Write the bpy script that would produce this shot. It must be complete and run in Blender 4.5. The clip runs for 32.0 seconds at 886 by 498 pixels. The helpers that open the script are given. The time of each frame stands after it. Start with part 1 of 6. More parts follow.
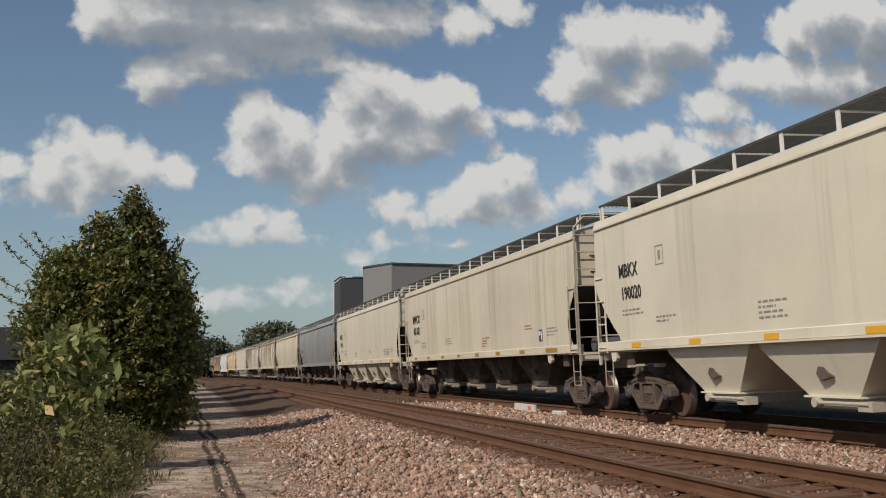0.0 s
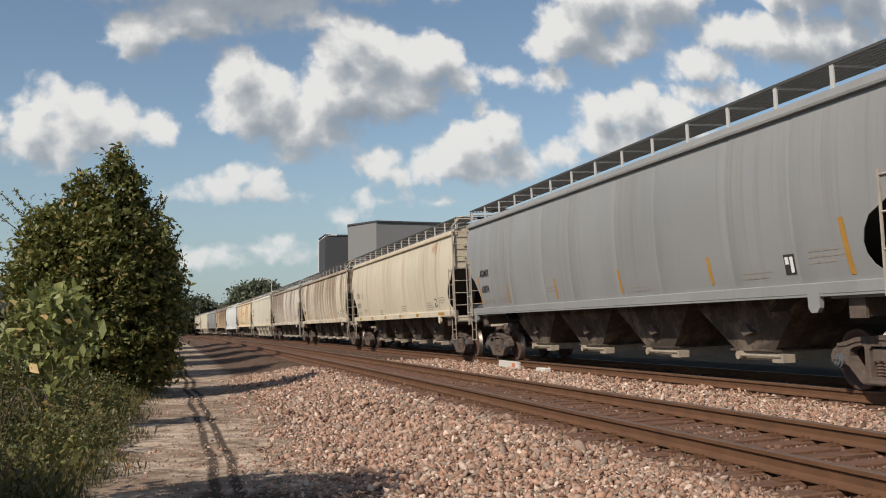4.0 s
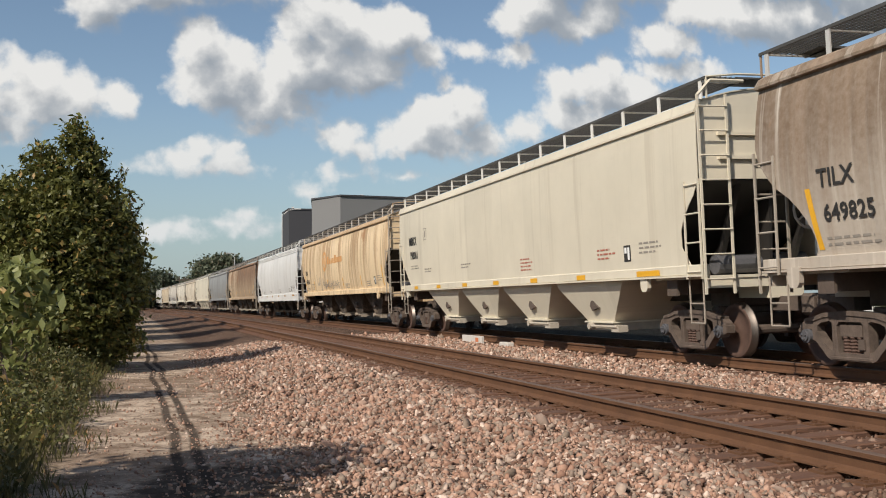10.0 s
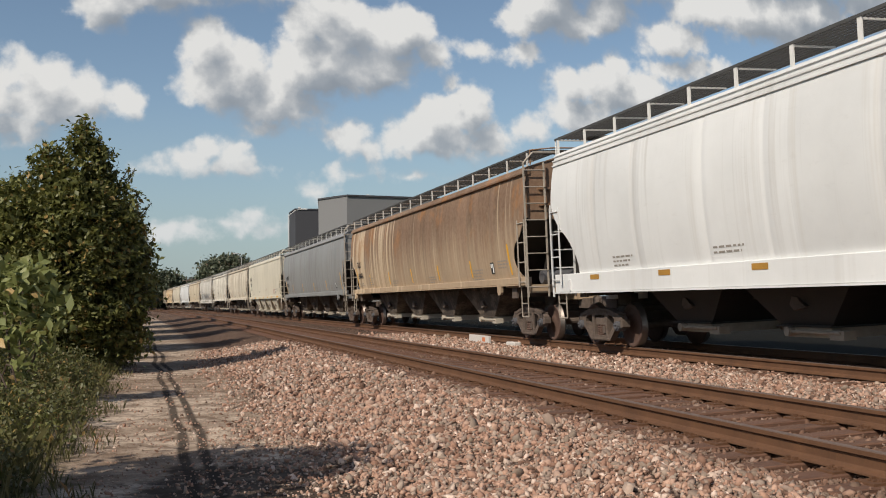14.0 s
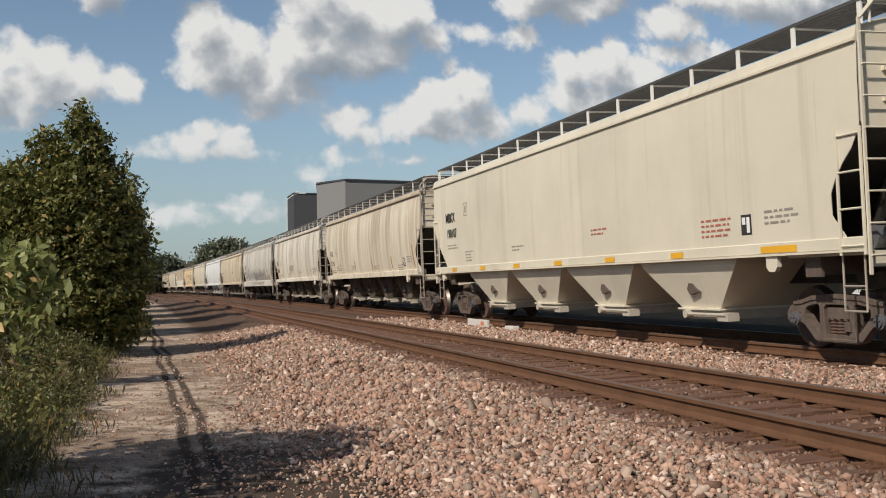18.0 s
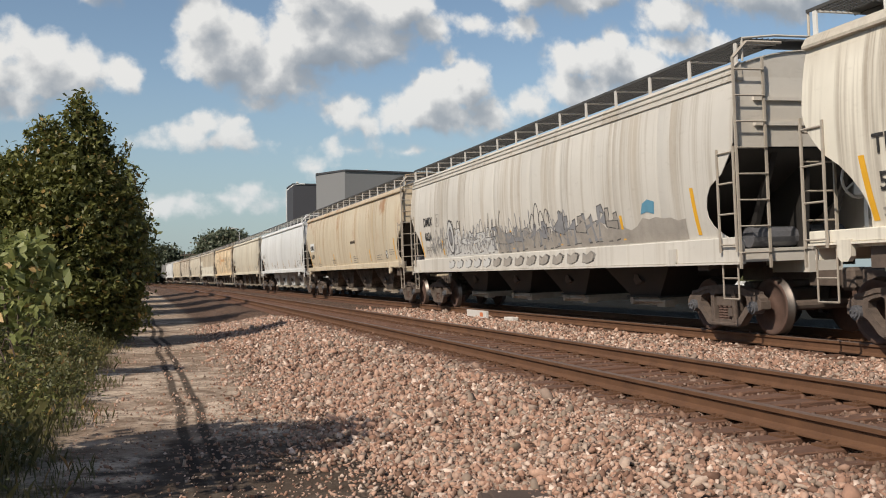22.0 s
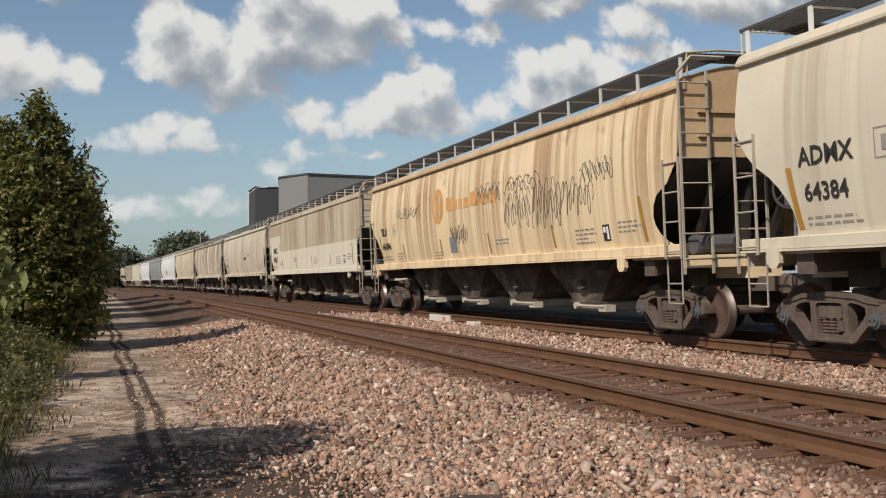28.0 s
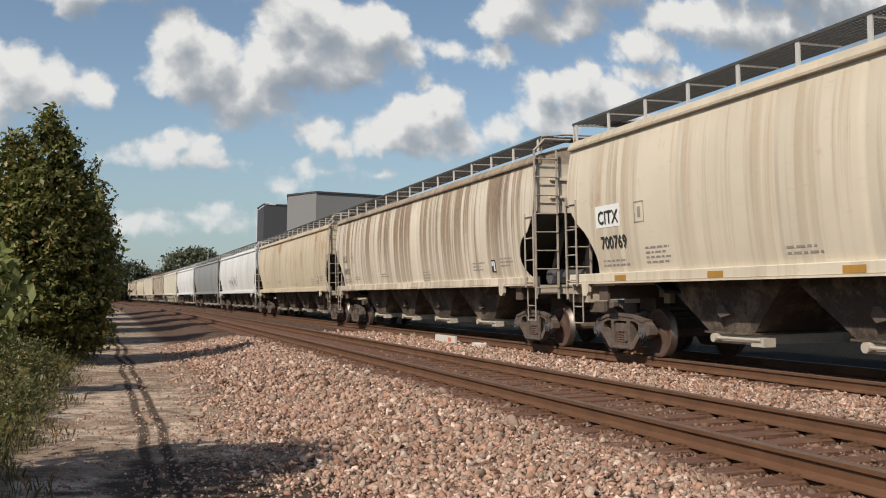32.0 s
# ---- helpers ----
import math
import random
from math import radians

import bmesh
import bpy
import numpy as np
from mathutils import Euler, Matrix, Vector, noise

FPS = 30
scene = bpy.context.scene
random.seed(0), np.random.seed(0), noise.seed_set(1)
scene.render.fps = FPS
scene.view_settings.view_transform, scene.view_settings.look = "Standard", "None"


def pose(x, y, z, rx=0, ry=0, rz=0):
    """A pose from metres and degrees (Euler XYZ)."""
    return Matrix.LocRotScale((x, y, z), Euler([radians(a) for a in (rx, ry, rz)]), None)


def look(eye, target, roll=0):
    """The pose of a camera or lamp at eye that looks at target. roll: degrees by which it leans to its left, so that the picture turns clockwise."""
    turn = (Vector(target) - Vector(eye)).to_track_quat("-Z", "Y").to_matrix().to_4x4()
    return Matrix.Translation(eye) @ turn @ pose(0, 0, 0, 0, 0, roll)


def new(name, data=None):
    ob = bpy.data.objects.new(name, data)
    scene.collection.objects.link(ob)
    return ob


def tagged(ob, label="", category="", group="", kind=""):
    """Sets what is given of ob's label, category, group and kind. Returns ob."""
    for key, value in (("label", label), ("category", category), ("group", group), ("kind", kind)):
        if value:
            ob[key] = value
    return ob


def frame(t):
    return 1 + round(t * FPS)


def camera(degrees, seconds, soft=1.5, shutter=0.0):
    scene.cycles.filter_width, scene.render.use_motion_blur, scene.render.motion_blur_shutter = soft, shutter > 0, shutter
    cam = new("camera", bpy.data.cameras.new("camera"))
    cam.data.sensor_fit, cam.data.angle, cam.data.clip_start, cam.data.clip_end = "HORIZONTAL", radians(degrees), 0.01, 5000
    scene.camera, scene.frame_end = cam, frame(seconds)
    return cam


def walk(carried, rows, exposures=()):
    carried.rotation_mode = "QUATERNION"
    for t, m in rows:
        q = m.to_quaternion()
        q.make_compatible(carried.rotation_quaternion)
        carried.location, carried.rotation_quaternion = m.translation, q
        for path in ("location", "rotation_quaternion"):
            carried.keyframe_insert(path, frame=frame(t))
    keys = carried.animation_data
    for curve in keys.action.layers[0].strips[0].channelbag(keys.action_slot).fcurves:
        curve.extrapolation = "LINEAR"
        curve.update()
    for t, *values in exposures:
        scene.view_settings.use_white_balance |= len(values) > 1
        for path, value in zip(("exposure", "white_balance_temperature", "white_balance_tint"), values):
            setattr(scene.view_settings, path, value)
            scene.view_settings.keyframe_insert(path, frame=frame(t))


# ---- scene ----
cam = camera(48.9, 32.0, soft=1.05)
walk(cam, [
    (0, pose(0, 0, 1.128, 97.08, 0.63, -13.75)),
    (0.5, pose(0, 0, 1.128, 97.19, 0.25, -13.43)),
    (1, pose(0, 0, 1.128, 97.13, 0.11, -13.02)),
    (1.5, pose(0, 0, 1.128, 96.78, 0.81, -12.85)),
    (2, pose(0, 0, 1.128, 95.95, 1.62, -12.76)),
    (2.5, pose(0, 0, 1.128, 95.39, 1.46, -13.26)),
    (4.5, pose(0, 0, 1.128, 94.44, 0.86, -15.28)),
    (5, pose(0, 0, 1.128, 94.23, 1.25, -16.15)),
    (5.5, pose(0, 0, 1.128, 93.93, 1.42, -16.85)),
    (6, pose(0, 0, 1.128, 93.79, 1.84, -17.40)),
    (6.5, pose(0, 0, 1.128, 93.39, 1.56, -17.91)),
    (7, pose(0, 0, 1.128, 92.94, 2.26, -17.74)),
    (7.5, pose(0, 0, 1.128, 92.55, 2.07, -17.89)),
    (8, pose(0, 0, 1.128, 92.61, 1.89, -18.28)),
    (8.5, pose(0, 0, 1.128, 92.72, 1.32, -17.99)),
    (9, pose(0, 0, 1.128, 92.80, 0.49, -17.51)),
    (9.5, pose(0, 0, 1.128, 92.97, 0.68, -17.03)),
    (10, pose(0, 0, 1.128, 93.09, 0.57, -16.76)),
    (10.5, pose(0, 0, 1.128, 93.42, 0.45, -16.61)),
    (11, pose(0, 0, 1.128, 93.47, 0.36, -16.67)),
    (11.5, pose(0, 0, 1.128, 93.20, 0.59, -16.46)),
    (12, pose(0, 0, 1.128, 93.10, 0.71, -16.28)),
    (12.5, pose(0, 0, 1.128, 93.04, 0.64, -16.33)),
    (13, pose(0, 0, 1.128, 93.04, 0.62, -16.27)),
    (13.5, pose(0, 0, 1.128, 93.09, 0.63, -16.34)),
    (15.5, pose(0, 0, 1.128, 92.84, 0.82, -16.36)),
    (16, pose(0, 0, 1.128, 92.55, 0.81, -16.38)),
    (16.5, pose(0, 0, 1.128, 92.46, 0.47, -16.46)),
    (17, pose(0, 0, 1.128, 92.33, 0.52, -16.46)),
    (17.5, pose(0, 0, 1.128, 92.23, 0.52, -16.37)),
    (18, pose(0, 0, 1.128, 92.15, 0.70, -16.45)),
    (18.5, pose(0, 0, 1.128, 92.15, 0.80, -16.73)),
    (19, pose(0, 0, 1.128, 91.97, 0.93, -16.52)),
    (19.5, pose(0, 0, 1.128, 91.85, 0.43, -16.26)),
    (20, pose(0, 0, 1.128, 91.82, 0.40, -16.11)),
    (20.5, pose(0, 0, 1.128, 91.75, 0.54, -15.95)),
    (21, pose(0, 0, 1.128, 91.67, 0.66, -15.83)),
    (21.5, pose(0, 0, 1.128, 91.52, 0.62, -16.13)),
    (22, pose(0, 0, 1.128, 91.62, 0.59, -16.49)),
    (22.5, pose(0, 0, 1.128, 91.64, 0.81, -16.62)),
    (23, pose(0, 0, 1.128, 91.69, 0.83, -16.72)),
    (23.5, pose(0, 0, 1.128, 91.75, 0.74, -16.80)),
    (24, pose(0, 0, 1.128, 91.71, 0.40, -16.96)),
    (24.5, pose(0, 0, 1.128, 91.52, 0.57, -17.32)),
    (25, pose(0, 0, 1.128, 91.23, 0.23, -17.69)),
    (25.5, pose(0, 0, 1.128, 91.66, 1.23, -18.10)),
    (27.5, pose(0, 0, 1.128, 91.57, 0.62, -18.57)),
    (28, pose(0, 0, 1.128, 91.86, 0.37, -18.68)),
    (28.5, pose(0, 0, 1.128, 92.24, 0.35, -18.82)),
    (29, pose(0, 0, 1.128, 92.76, 0.25, -18.87)),
    (29.5, pose(0, 0, 1.128, 93.06, 0.14, -18.83)),
    (30, pose(0, 0, 1.128, 93.15, -0.29, -18.65)),
    (30.5, pose(0, 0, 1.128, 93.12, -0.52, -18.44)),
    (31, pose(0, 0, 1.128, 93.13, -0.61, -18.34)),
    (31.5, pose(0, 0, 1.128, 93.13, -0.62, -18.24)),
    (32, pose(0, 0, 1.128, 93.06, -0.74, -18.30)),
], exposures=((0, -0.35), (2, -0.27), (4.5, -0.01), (8, 0.0), (10, 0.01), (11, -0.14), (12, -0.15), (13, -0.17), (16, 0.11), (17, 0.12), (18, -0.09), (20, 0.0), (25, -0.02), (28, -0.10), (30, -0.03), (32, -0.02)))

# ---- world: late-afternoon sky with cumulus ----
SUN_EL, SUN_AZ = 40.0, 125.0  # elevation; degrees the sun stands anticlockwise of the track's far direction
SUN_DIR = Vector((-math.sin(radians(SUN_AZ)) * math.cos(radians(SUN_EL)), math.cos(radians(SUN_AZ)) * math.cos(radians(SUN_EL)), math.sin(radians(SUN_EL))))
K = 0.000235  # curvature of the line, bending left
scene.view_settings.exposure = 0.0


class Nodes:
    """Short hand for building node trees."""

    def __init__(self, tree):
        self.t = tree
        self.n, self.l = tree.nodes, tree.links

    def put(self, sock, v):
        if isinstance(v, bpy.types.NodeSocket):
            self.l.new(v, sock)
        elif v is not None:
            sock.default_value = v

    def node(self, kind, ins=(), **props):
        nd = self.n.new(kind)
        for k, v in props.items():
            setattr(nd, k, v)
        for k, v in (ins.items() if isinstance(ins, dict) else enumerate(ins)):
            self.put(nd.inputs[k], v)
        return nd

    def math(self, op, a, b=None, c=None, clamp=False):
        return self.node("ShaderNodeMath", [a, b, c], operation=op, use_clamp=clamp).outputs[0]

    def vec(self, op, a, b=None, c=None):
        nd = self.node("ShaderNodeVectorMath", [a, b, c][: 3 if c is not None else 2 if b is not None else 1], operation=op)
        return nd.outputs["Value"] if op in ("LENGTH", "DOT_PRODUCT") else nd.outputs["Vector"]

    def noise(self, vector, scale, detail=4.0, rough=0.55, dist=0.0):
        nd = self.node("ShaderNodeTexNoise", {"Vector": vector, "Scale": scale, "Detail": detail, "Roughness": rough, "Distortion": dist})
        return nd.outputs["Fac"]

    def noisec(self, vector, scale, detail=4.0, rough=0.55):
        nd = self.node("ShaderNodeTexNoise", {"Vector": vector, "Scale": scale, "Detail": detail, "Roughness": rough})
        return nd.outputs["Color"]

    def ramp(self, fac, *stops, mode="LINEAR"):
        nd = self.node("ShaderNodeValToRGB", [fac])
        nd.color_ramp.interpolation = mode
        el = nd.color_ramp.elements
        while len(el) < len(stops):
            el.new(0.5)
        for e, (p, c) in zip(el, stops):
            e.position = p
            e.color = (c, c, c, 1) if isinstance(c, (int, float)) else (*c, 1)
        return nd.outputs[0]

    def mix(self, fac, a, b, blend="MIX"):
        nd = self.n.new("ShaderNodeMix")
        nd.data_type, nd.blend_type = "RGBA", blend
        for i, v in ((0, fac), (6, a), (7, b)):
            if isinstance(v, tuple):
                v = (*v, 1)[:4]
            self.put(nd.inputs[i], v)
        return nd.outputs[2]

    def mapr(self, v, a, b, c=0.0, d=1.0, smooth=False):
        return self.node("ShaderNodeMapRange", [v, a, b, c, d], interpolation_type="SMOOTHSTEP" if smooth else "LINEAR").outputs[0]


# cumulus by name: each puff is a place on the sky plane (x over y, z over y) and its two radii
HIGH_BANK = ((-0.040, 0.362, 0.080, 0.043), (0.046, 0.363, 0.096, 0.048), (0.134, 0.376, 0.100, 0.036), (0.006, 0.318, 0.068, 0.031), (-0.049, 0.296, 0.030, 0.029), (0.087, 0.332, 0.078, 0.029), (0.196, 0.384, 0.055, 0.029), (-0.095, 0.358, 0.036, 0.031), (0.016, 0.422, 0.162, 0.048), (0.165, 0.429, 0.103, 0.042))
HIGH_WISP = ((0.278, 0.374, 0.036, 0.023), (0.318, 0.400, 0.027, 0.016))
MIDDLE_HEAP = ((0.050, 0.263, 0.030, 0.029), (0.065, 0.225, 0.041, 0.030), (0.035, 0.280, 0.016, 0.012), (0.088, 0.244, 0.029, 0.027), (0.165, 0.311, 0.022, 0.026), (0.147, 0.290, 0.024, 0.025), (0.189, 0.286, 0.050, 0.034), (0.245, 0.289, 0.040, 0.035), (0.165, 0.248, 0.055, 0.037), (0.111, 0.215, 0.066, 0.030), (0.220, 0.247, 0.057, 0.028), (0.111, 0.188, 0.030, 0.012), (0.283, 0.263, 0.026, 0.022), (0.329, 0.273, 0.021, 0.007))
BRIGHT_HEAP = ((0.446, 0.370, 0.057, 0.040), (0.517, 0.372, 0.057, 0.040), (0.417, 0.332, 0.050, 0.037), (0.451, 0.314, 0.049, 0.028), (0.379, 0.310, 0.026, 0.021), (0.568, 0.396, 0.019, 0.032), (0.388, 0.274, 0.024, 0.016), (0.493, 0.330, 0.047, 0.026))
EAST_BANK = ((0.681, 0.398, 0.036, 0.033), (0.745, 0.417, 0.065, 0.051), (0.792, 0.406, 0.049, 0.059), (0.625, 0.338, 0.057, 0.026), (0.700, 0.336, 0.087, 0.039), (0.571, 0.301, 0.049, 0.025), (0.771, 0.347, 0.073, 0.036), (0.591, 0.268, 0.059, 0.016), (0.887, 0.376, 0.094, 0.059))
EAST_HEAP = ((0.509, 0.269, 0.024, 0.018), (0.490, 0.249, 0.040, 0.024), (0.442, 0.243, 0.029, 0.020), (0.428, 0.250, 0.016, 0.010), (0.525, 0.232, 0.058, 0.032), (0.454, 0.209, 0.040, 0.023), (0.399, 0.188, 0.031, 0.015))
LOW_HEAP = ((0.307, 0.232, 0.014, 0.015), (0.289, 0.203, 0.036, 0.024), (0.269, 0.184, 0.036, 0.026), (0.321, 0.205, 0.030, 0.030), (0.307, 0.173, 0.056, 0.019), (0.244, 0.174, 0.018, 0.017), (0.192, 0.173, 0.026, 0.018), (0.213, 0.161, 0.022, 0.011), (0.340, 0.174, 0.030, 0.023))
SMALL_HEAP = ((0.051, 0.160, 0.021, 0.014), (0.031, 0.148, 0.024, 0.012), (0.071, 0.151, 0.018, 0.015), (0.054, 0.138, 0.038, 0.006))
WEST_HEAP = ((-0.123, 0.234, 0.025, 0.016), (-0.144, 0.222, 0.024, 0.018), (-0.101, 0.221, 0.030, 0.022), (-0.148, 0.199, 0.024, 0.024), (-0.101, 0.192, 0.047, 0.026), (-0.064, 0.208, 0.026, 0.024), (-0.031, 0.204, 0.018, 0.017), (-0.189, 0.197, 0.014, 0.012), (-0.131, 0.172, 0.046, 0.015))
HORIZON_PUFFS = ((0.154, 0.112, 0.020, 0.009), (0.099, 0.088, 0.018, 0.006), (0.076, 0.078, 0.034, 0.006), (0.038, 0.071, 0.028, 0.007), (0.010, 0.071, 0.014, 0.007), (0.204, 0.132, 0.023, 0.003), (0.266, 0.133, 0.018, 0.002))
CLOUDS = (HIGH_BANK, HIGH_WISP, MIDDLE_HEAP, BRIGHT_HEAP, EAST_BANK, EAST_HEAP, LOW_HEAP, SMALL_HEAP, WEST_HEAP, HORIZON_PUFFS)


def cloud_group():
    """Height of the cloud field at a point of the sky plane (x over y, z over y)."""
    g = bpy.data.node_groups.new("cloud_field", "ShaderNodeTree")
    g.interface.new_socket("P", in_out="INPUT", socket_type="NodeSocketVector")
    g.interface.new_socket("D", in_out="OUTPUT", socket_type="NodeSocketFloat")
    w = Nodes(g)
    p0 = w.node("NodeGroupInput").outputs[0]
    warp = w.vec("SUBTRACT", w.noisec(p0, 9.0, 2.0, 0.5), (0.5, 0.5, 0.5))
    p = w.vec("MULTIPLY_ADD", warp, (0.034, 0.024, 0.0), p0)
    puff = w.vec("SUBTRACT", w.noisec(p0, 34.0, 3.0, 0.55), (0.5, 0.5, 0.5))
    p = w.vec("MULTIPLY_ADD", puff, (0.020, 0.015, 0.0), p)
    field = None
    for cloud in CLOUDS:
        for x, y, rx, ry in cloud:
            q = w.vec("MULTIPLY_ADD", p, (1 / rx, 1 / ry, 0.0), (-x / rx, -y / ry, 0.0))
            e = w.vec("LENGTH", q)
            # sizes join as a smooth union
            h = w.math("MULTIPLY_ADD", e, -min(rx, ry) * 20, min(rx, ry) * 20 + 0.07)
            field = h if field is None else w.math("SMOOTH_MAX", field, h, 0.12)
    s = w.math("ADD", field, w.math("MULTIPLY_ADD", w.noise(p0, 70.0, 4.0, 0.6), 0.34, -0.17))
    for scale, amp in ((17.0, 0.24), (38.0, 0.16), (85.0, 0.09)):
        vor = w.node("ShaderNodeTexVoronoi", {"Vector": p, "Scale": scale, "Smoothness": 0.35}, voronoi_dimensions="2D", feature="SMOOTH_F1")
        s = w.math("ADD", s, w.math("MULTIPLY_ADD", vor.outputs["Distance"], -amp, amp * 0.42))
    w.l.new(s, w.node("NodeGroupOutput").inputs[0])
    return g


def make_world():
    world = bpy.data.worlds.new("sky")
    scene.world = world
    world.use_nodes = True
    w = Nodes(world.node_tree)
    w.n.clear()
    sky = w.node("ShaderNodeTexSky", sky_type="NISHITA", sun_disc=False, sun_elevation=radians(SUN_EL), sun_rotation=radians(-SUN_AZ), dust_density=0.7, air_density=1.0, ozone_density=1.2)
    d = w.node("ShaderNodeTexCoord").outputs["Generated"]
    sep = w.node("ShaderNodeSeparateXYZ", [d])
    yy = w.math("MAXIMUM", w.math("ABSOLUTE", sep.outputs[1]), 0.05)
    px, pz = w.math("DIVIDE", sep.outputs[0], yy), w.math("DIVIDE", sep.outputs[2], yy)
    p = w.node("ShaderNodeCombineXYZ", [px, pz, sep.outputs[1]]).outputs[0]
    grp = cloud_group()
    n1 = w.n.new("ShaderNodeGroup")
    n1.node_tree = grp
    w.put(n1.inputs[0], p)
    n2 = w.n.new("ShaderNodeGroup")
    n2.node_tree = grp
    w.put(n2.inputs[0], w.vec("ADD", p, (-0.009, 0.017, 0.0)))
    n3 = w.n.new("ShaderNodeGroup")
    n3.node_tree = grp
    w.put(n3.inputs[0], w.vec("ADD", p, (-0.012, 0.030, 0.0)))
    d1, d2, d3 = n1.outputs[0], n2.outputs[0], n3.outputs[0]
    # where no named cloud stands (behind and to the sides) scattered cloud goes on
    side = w.mapr(sep.outputs[1], 0.35, 0.6, 1.0, 0.0, smooth=True)
    wide = w.math("MULTIPLY_ADD", w.noise(d, 3.2, 6.0, 0.6), 3.0, -1.75)
    wide = w.math("MULTIPLY", wide, w.mapr(sep.outputs[2], 0.0, 0.12))
    dens = w.math("MAXIMUM", d1, w.math("SUBTRACT", wide, w.math("MULTIPLY_ADD", side, -4.0, 4.0)))
    # crisp crowns, soft bases
    base_ = w.math("MULTIPLY", w.math("MAXIMUM", w.math("SUBTRACT", d3, d1), 0.0), 0.55)
    cover = w.mapr(dens, -0.06, w.math("ADD", w.math("MINIMUM", base_, 0.5), 0.23), smooth=True)
    cover = w.math("MULTIPLY", cover, 0.96)
    lit = w.math("MULTIPLY_ADD", w.math("SUBTRACT", d1, d2), 0.50, 0.97)
    lit = w.math("SUBTRACT", lit, w.mapr(d3, -0.02, 0.62, 0.0, 0.60, smooth=True))
    lit = w.math("ADD", lit, w.math("MULTIPLY_ADD", w.noise(p, 13.0, 5.0, 0.6), 0.55, -0.275))
    tone = w.ramp(lit, (0.08, (0.275, 0.31, 0.355)), (0.40, (0.355, 0.387, 0.425)), (0.66, (0.515, 0.53, 0.545)), (1.0, (0.82, 0.81, 0.785)))
    low = w.mapr(sep.outputs[2], 0.0, 0.20, 0.40, 0.0)
    tone = w.mix(low, tone, (0.50, 0.58, 0.64))
    skyc = w.mix(w.mapr(sep.outputs[2], 0.0, 0.20, 0.75, 0.0), sky.outputs[0], (2.7, 3.75, 4.6))
    blue = w.mix(1.0, skyc, (0.104, 0.104, 0.101), "MULTIPLY")
    col = w.mix(cover, blue, tone)
    bg = w.node("ShaderNodeBackground", [col, 1.0])
    w.l.new(bg.outputs[0], w.node("ShaderNodeOutputWorld").inputs[0])


make_world()
sun = new("sun", bpy.data.lights.new("sun", "SUN"))
sun.data.energy, sun.data.angle, sun.data.color = 5.0, radians(0.53), (1.0, 0.902, 0.77)
sun.matrix_world = look(SUN_DIR * 50, (0, 0, 0))

# ---- materials ----
MATS = {}


def material(name, rough=0.7, metal=0.0):
    m = bpy.data.materials.new(name)
    m.use_nodes = True
    w = Nodes(m.node_tree)
    b = m.node_tree.nodes["Principled BSDF"]
    b.inputs["Roughness"].default_value = rough
    b.inputs["Metallic"].default_value = metal
    w.b = b
    w.obj = w.node("ShaderNodeTexCoord").outputs["Object"]
    w.rand = w.node("ShaderNodeObjectInfo").outputs["Random"]
    MATS[name] = m
    return m, w


def bump(w, height, strength=0.4, dist=0.01):
    nd = w.node("ShaderNodeBump", {"Height": height, "Strength": strength, "Distance": dist})
    w.l.new(nd.outputs[0], w.b.inputs["Normal"])


def plain(name, col, rough=0.7, metal=0.0, var=0.15, scale=4.0, fine=60.0, bumpy=0.15):
    m, w = material(name, rough, metal)
    col = tuple(0.86 * v for v in col)
    n = w.noise(w.obj, scale, 5.0, 0.6)
    f = w.noise(w.obj, fine, 3.0, 0.6)
    k = w.math("ADD", w.math("MULTIPLY_ADD", n, 2 * var, 1 - var), w.math("MULTIPLY_ADD", f, var, -var / 2))
    hsv = w.node("ShaderNodeHueSaturation", {"Value": k, "Color": (*col, 1)})
    w.l.new(hsv.outputs[0], w.b.inputs["Base Color"])
    bump(w, f, bumpy, 0.004)
    return m


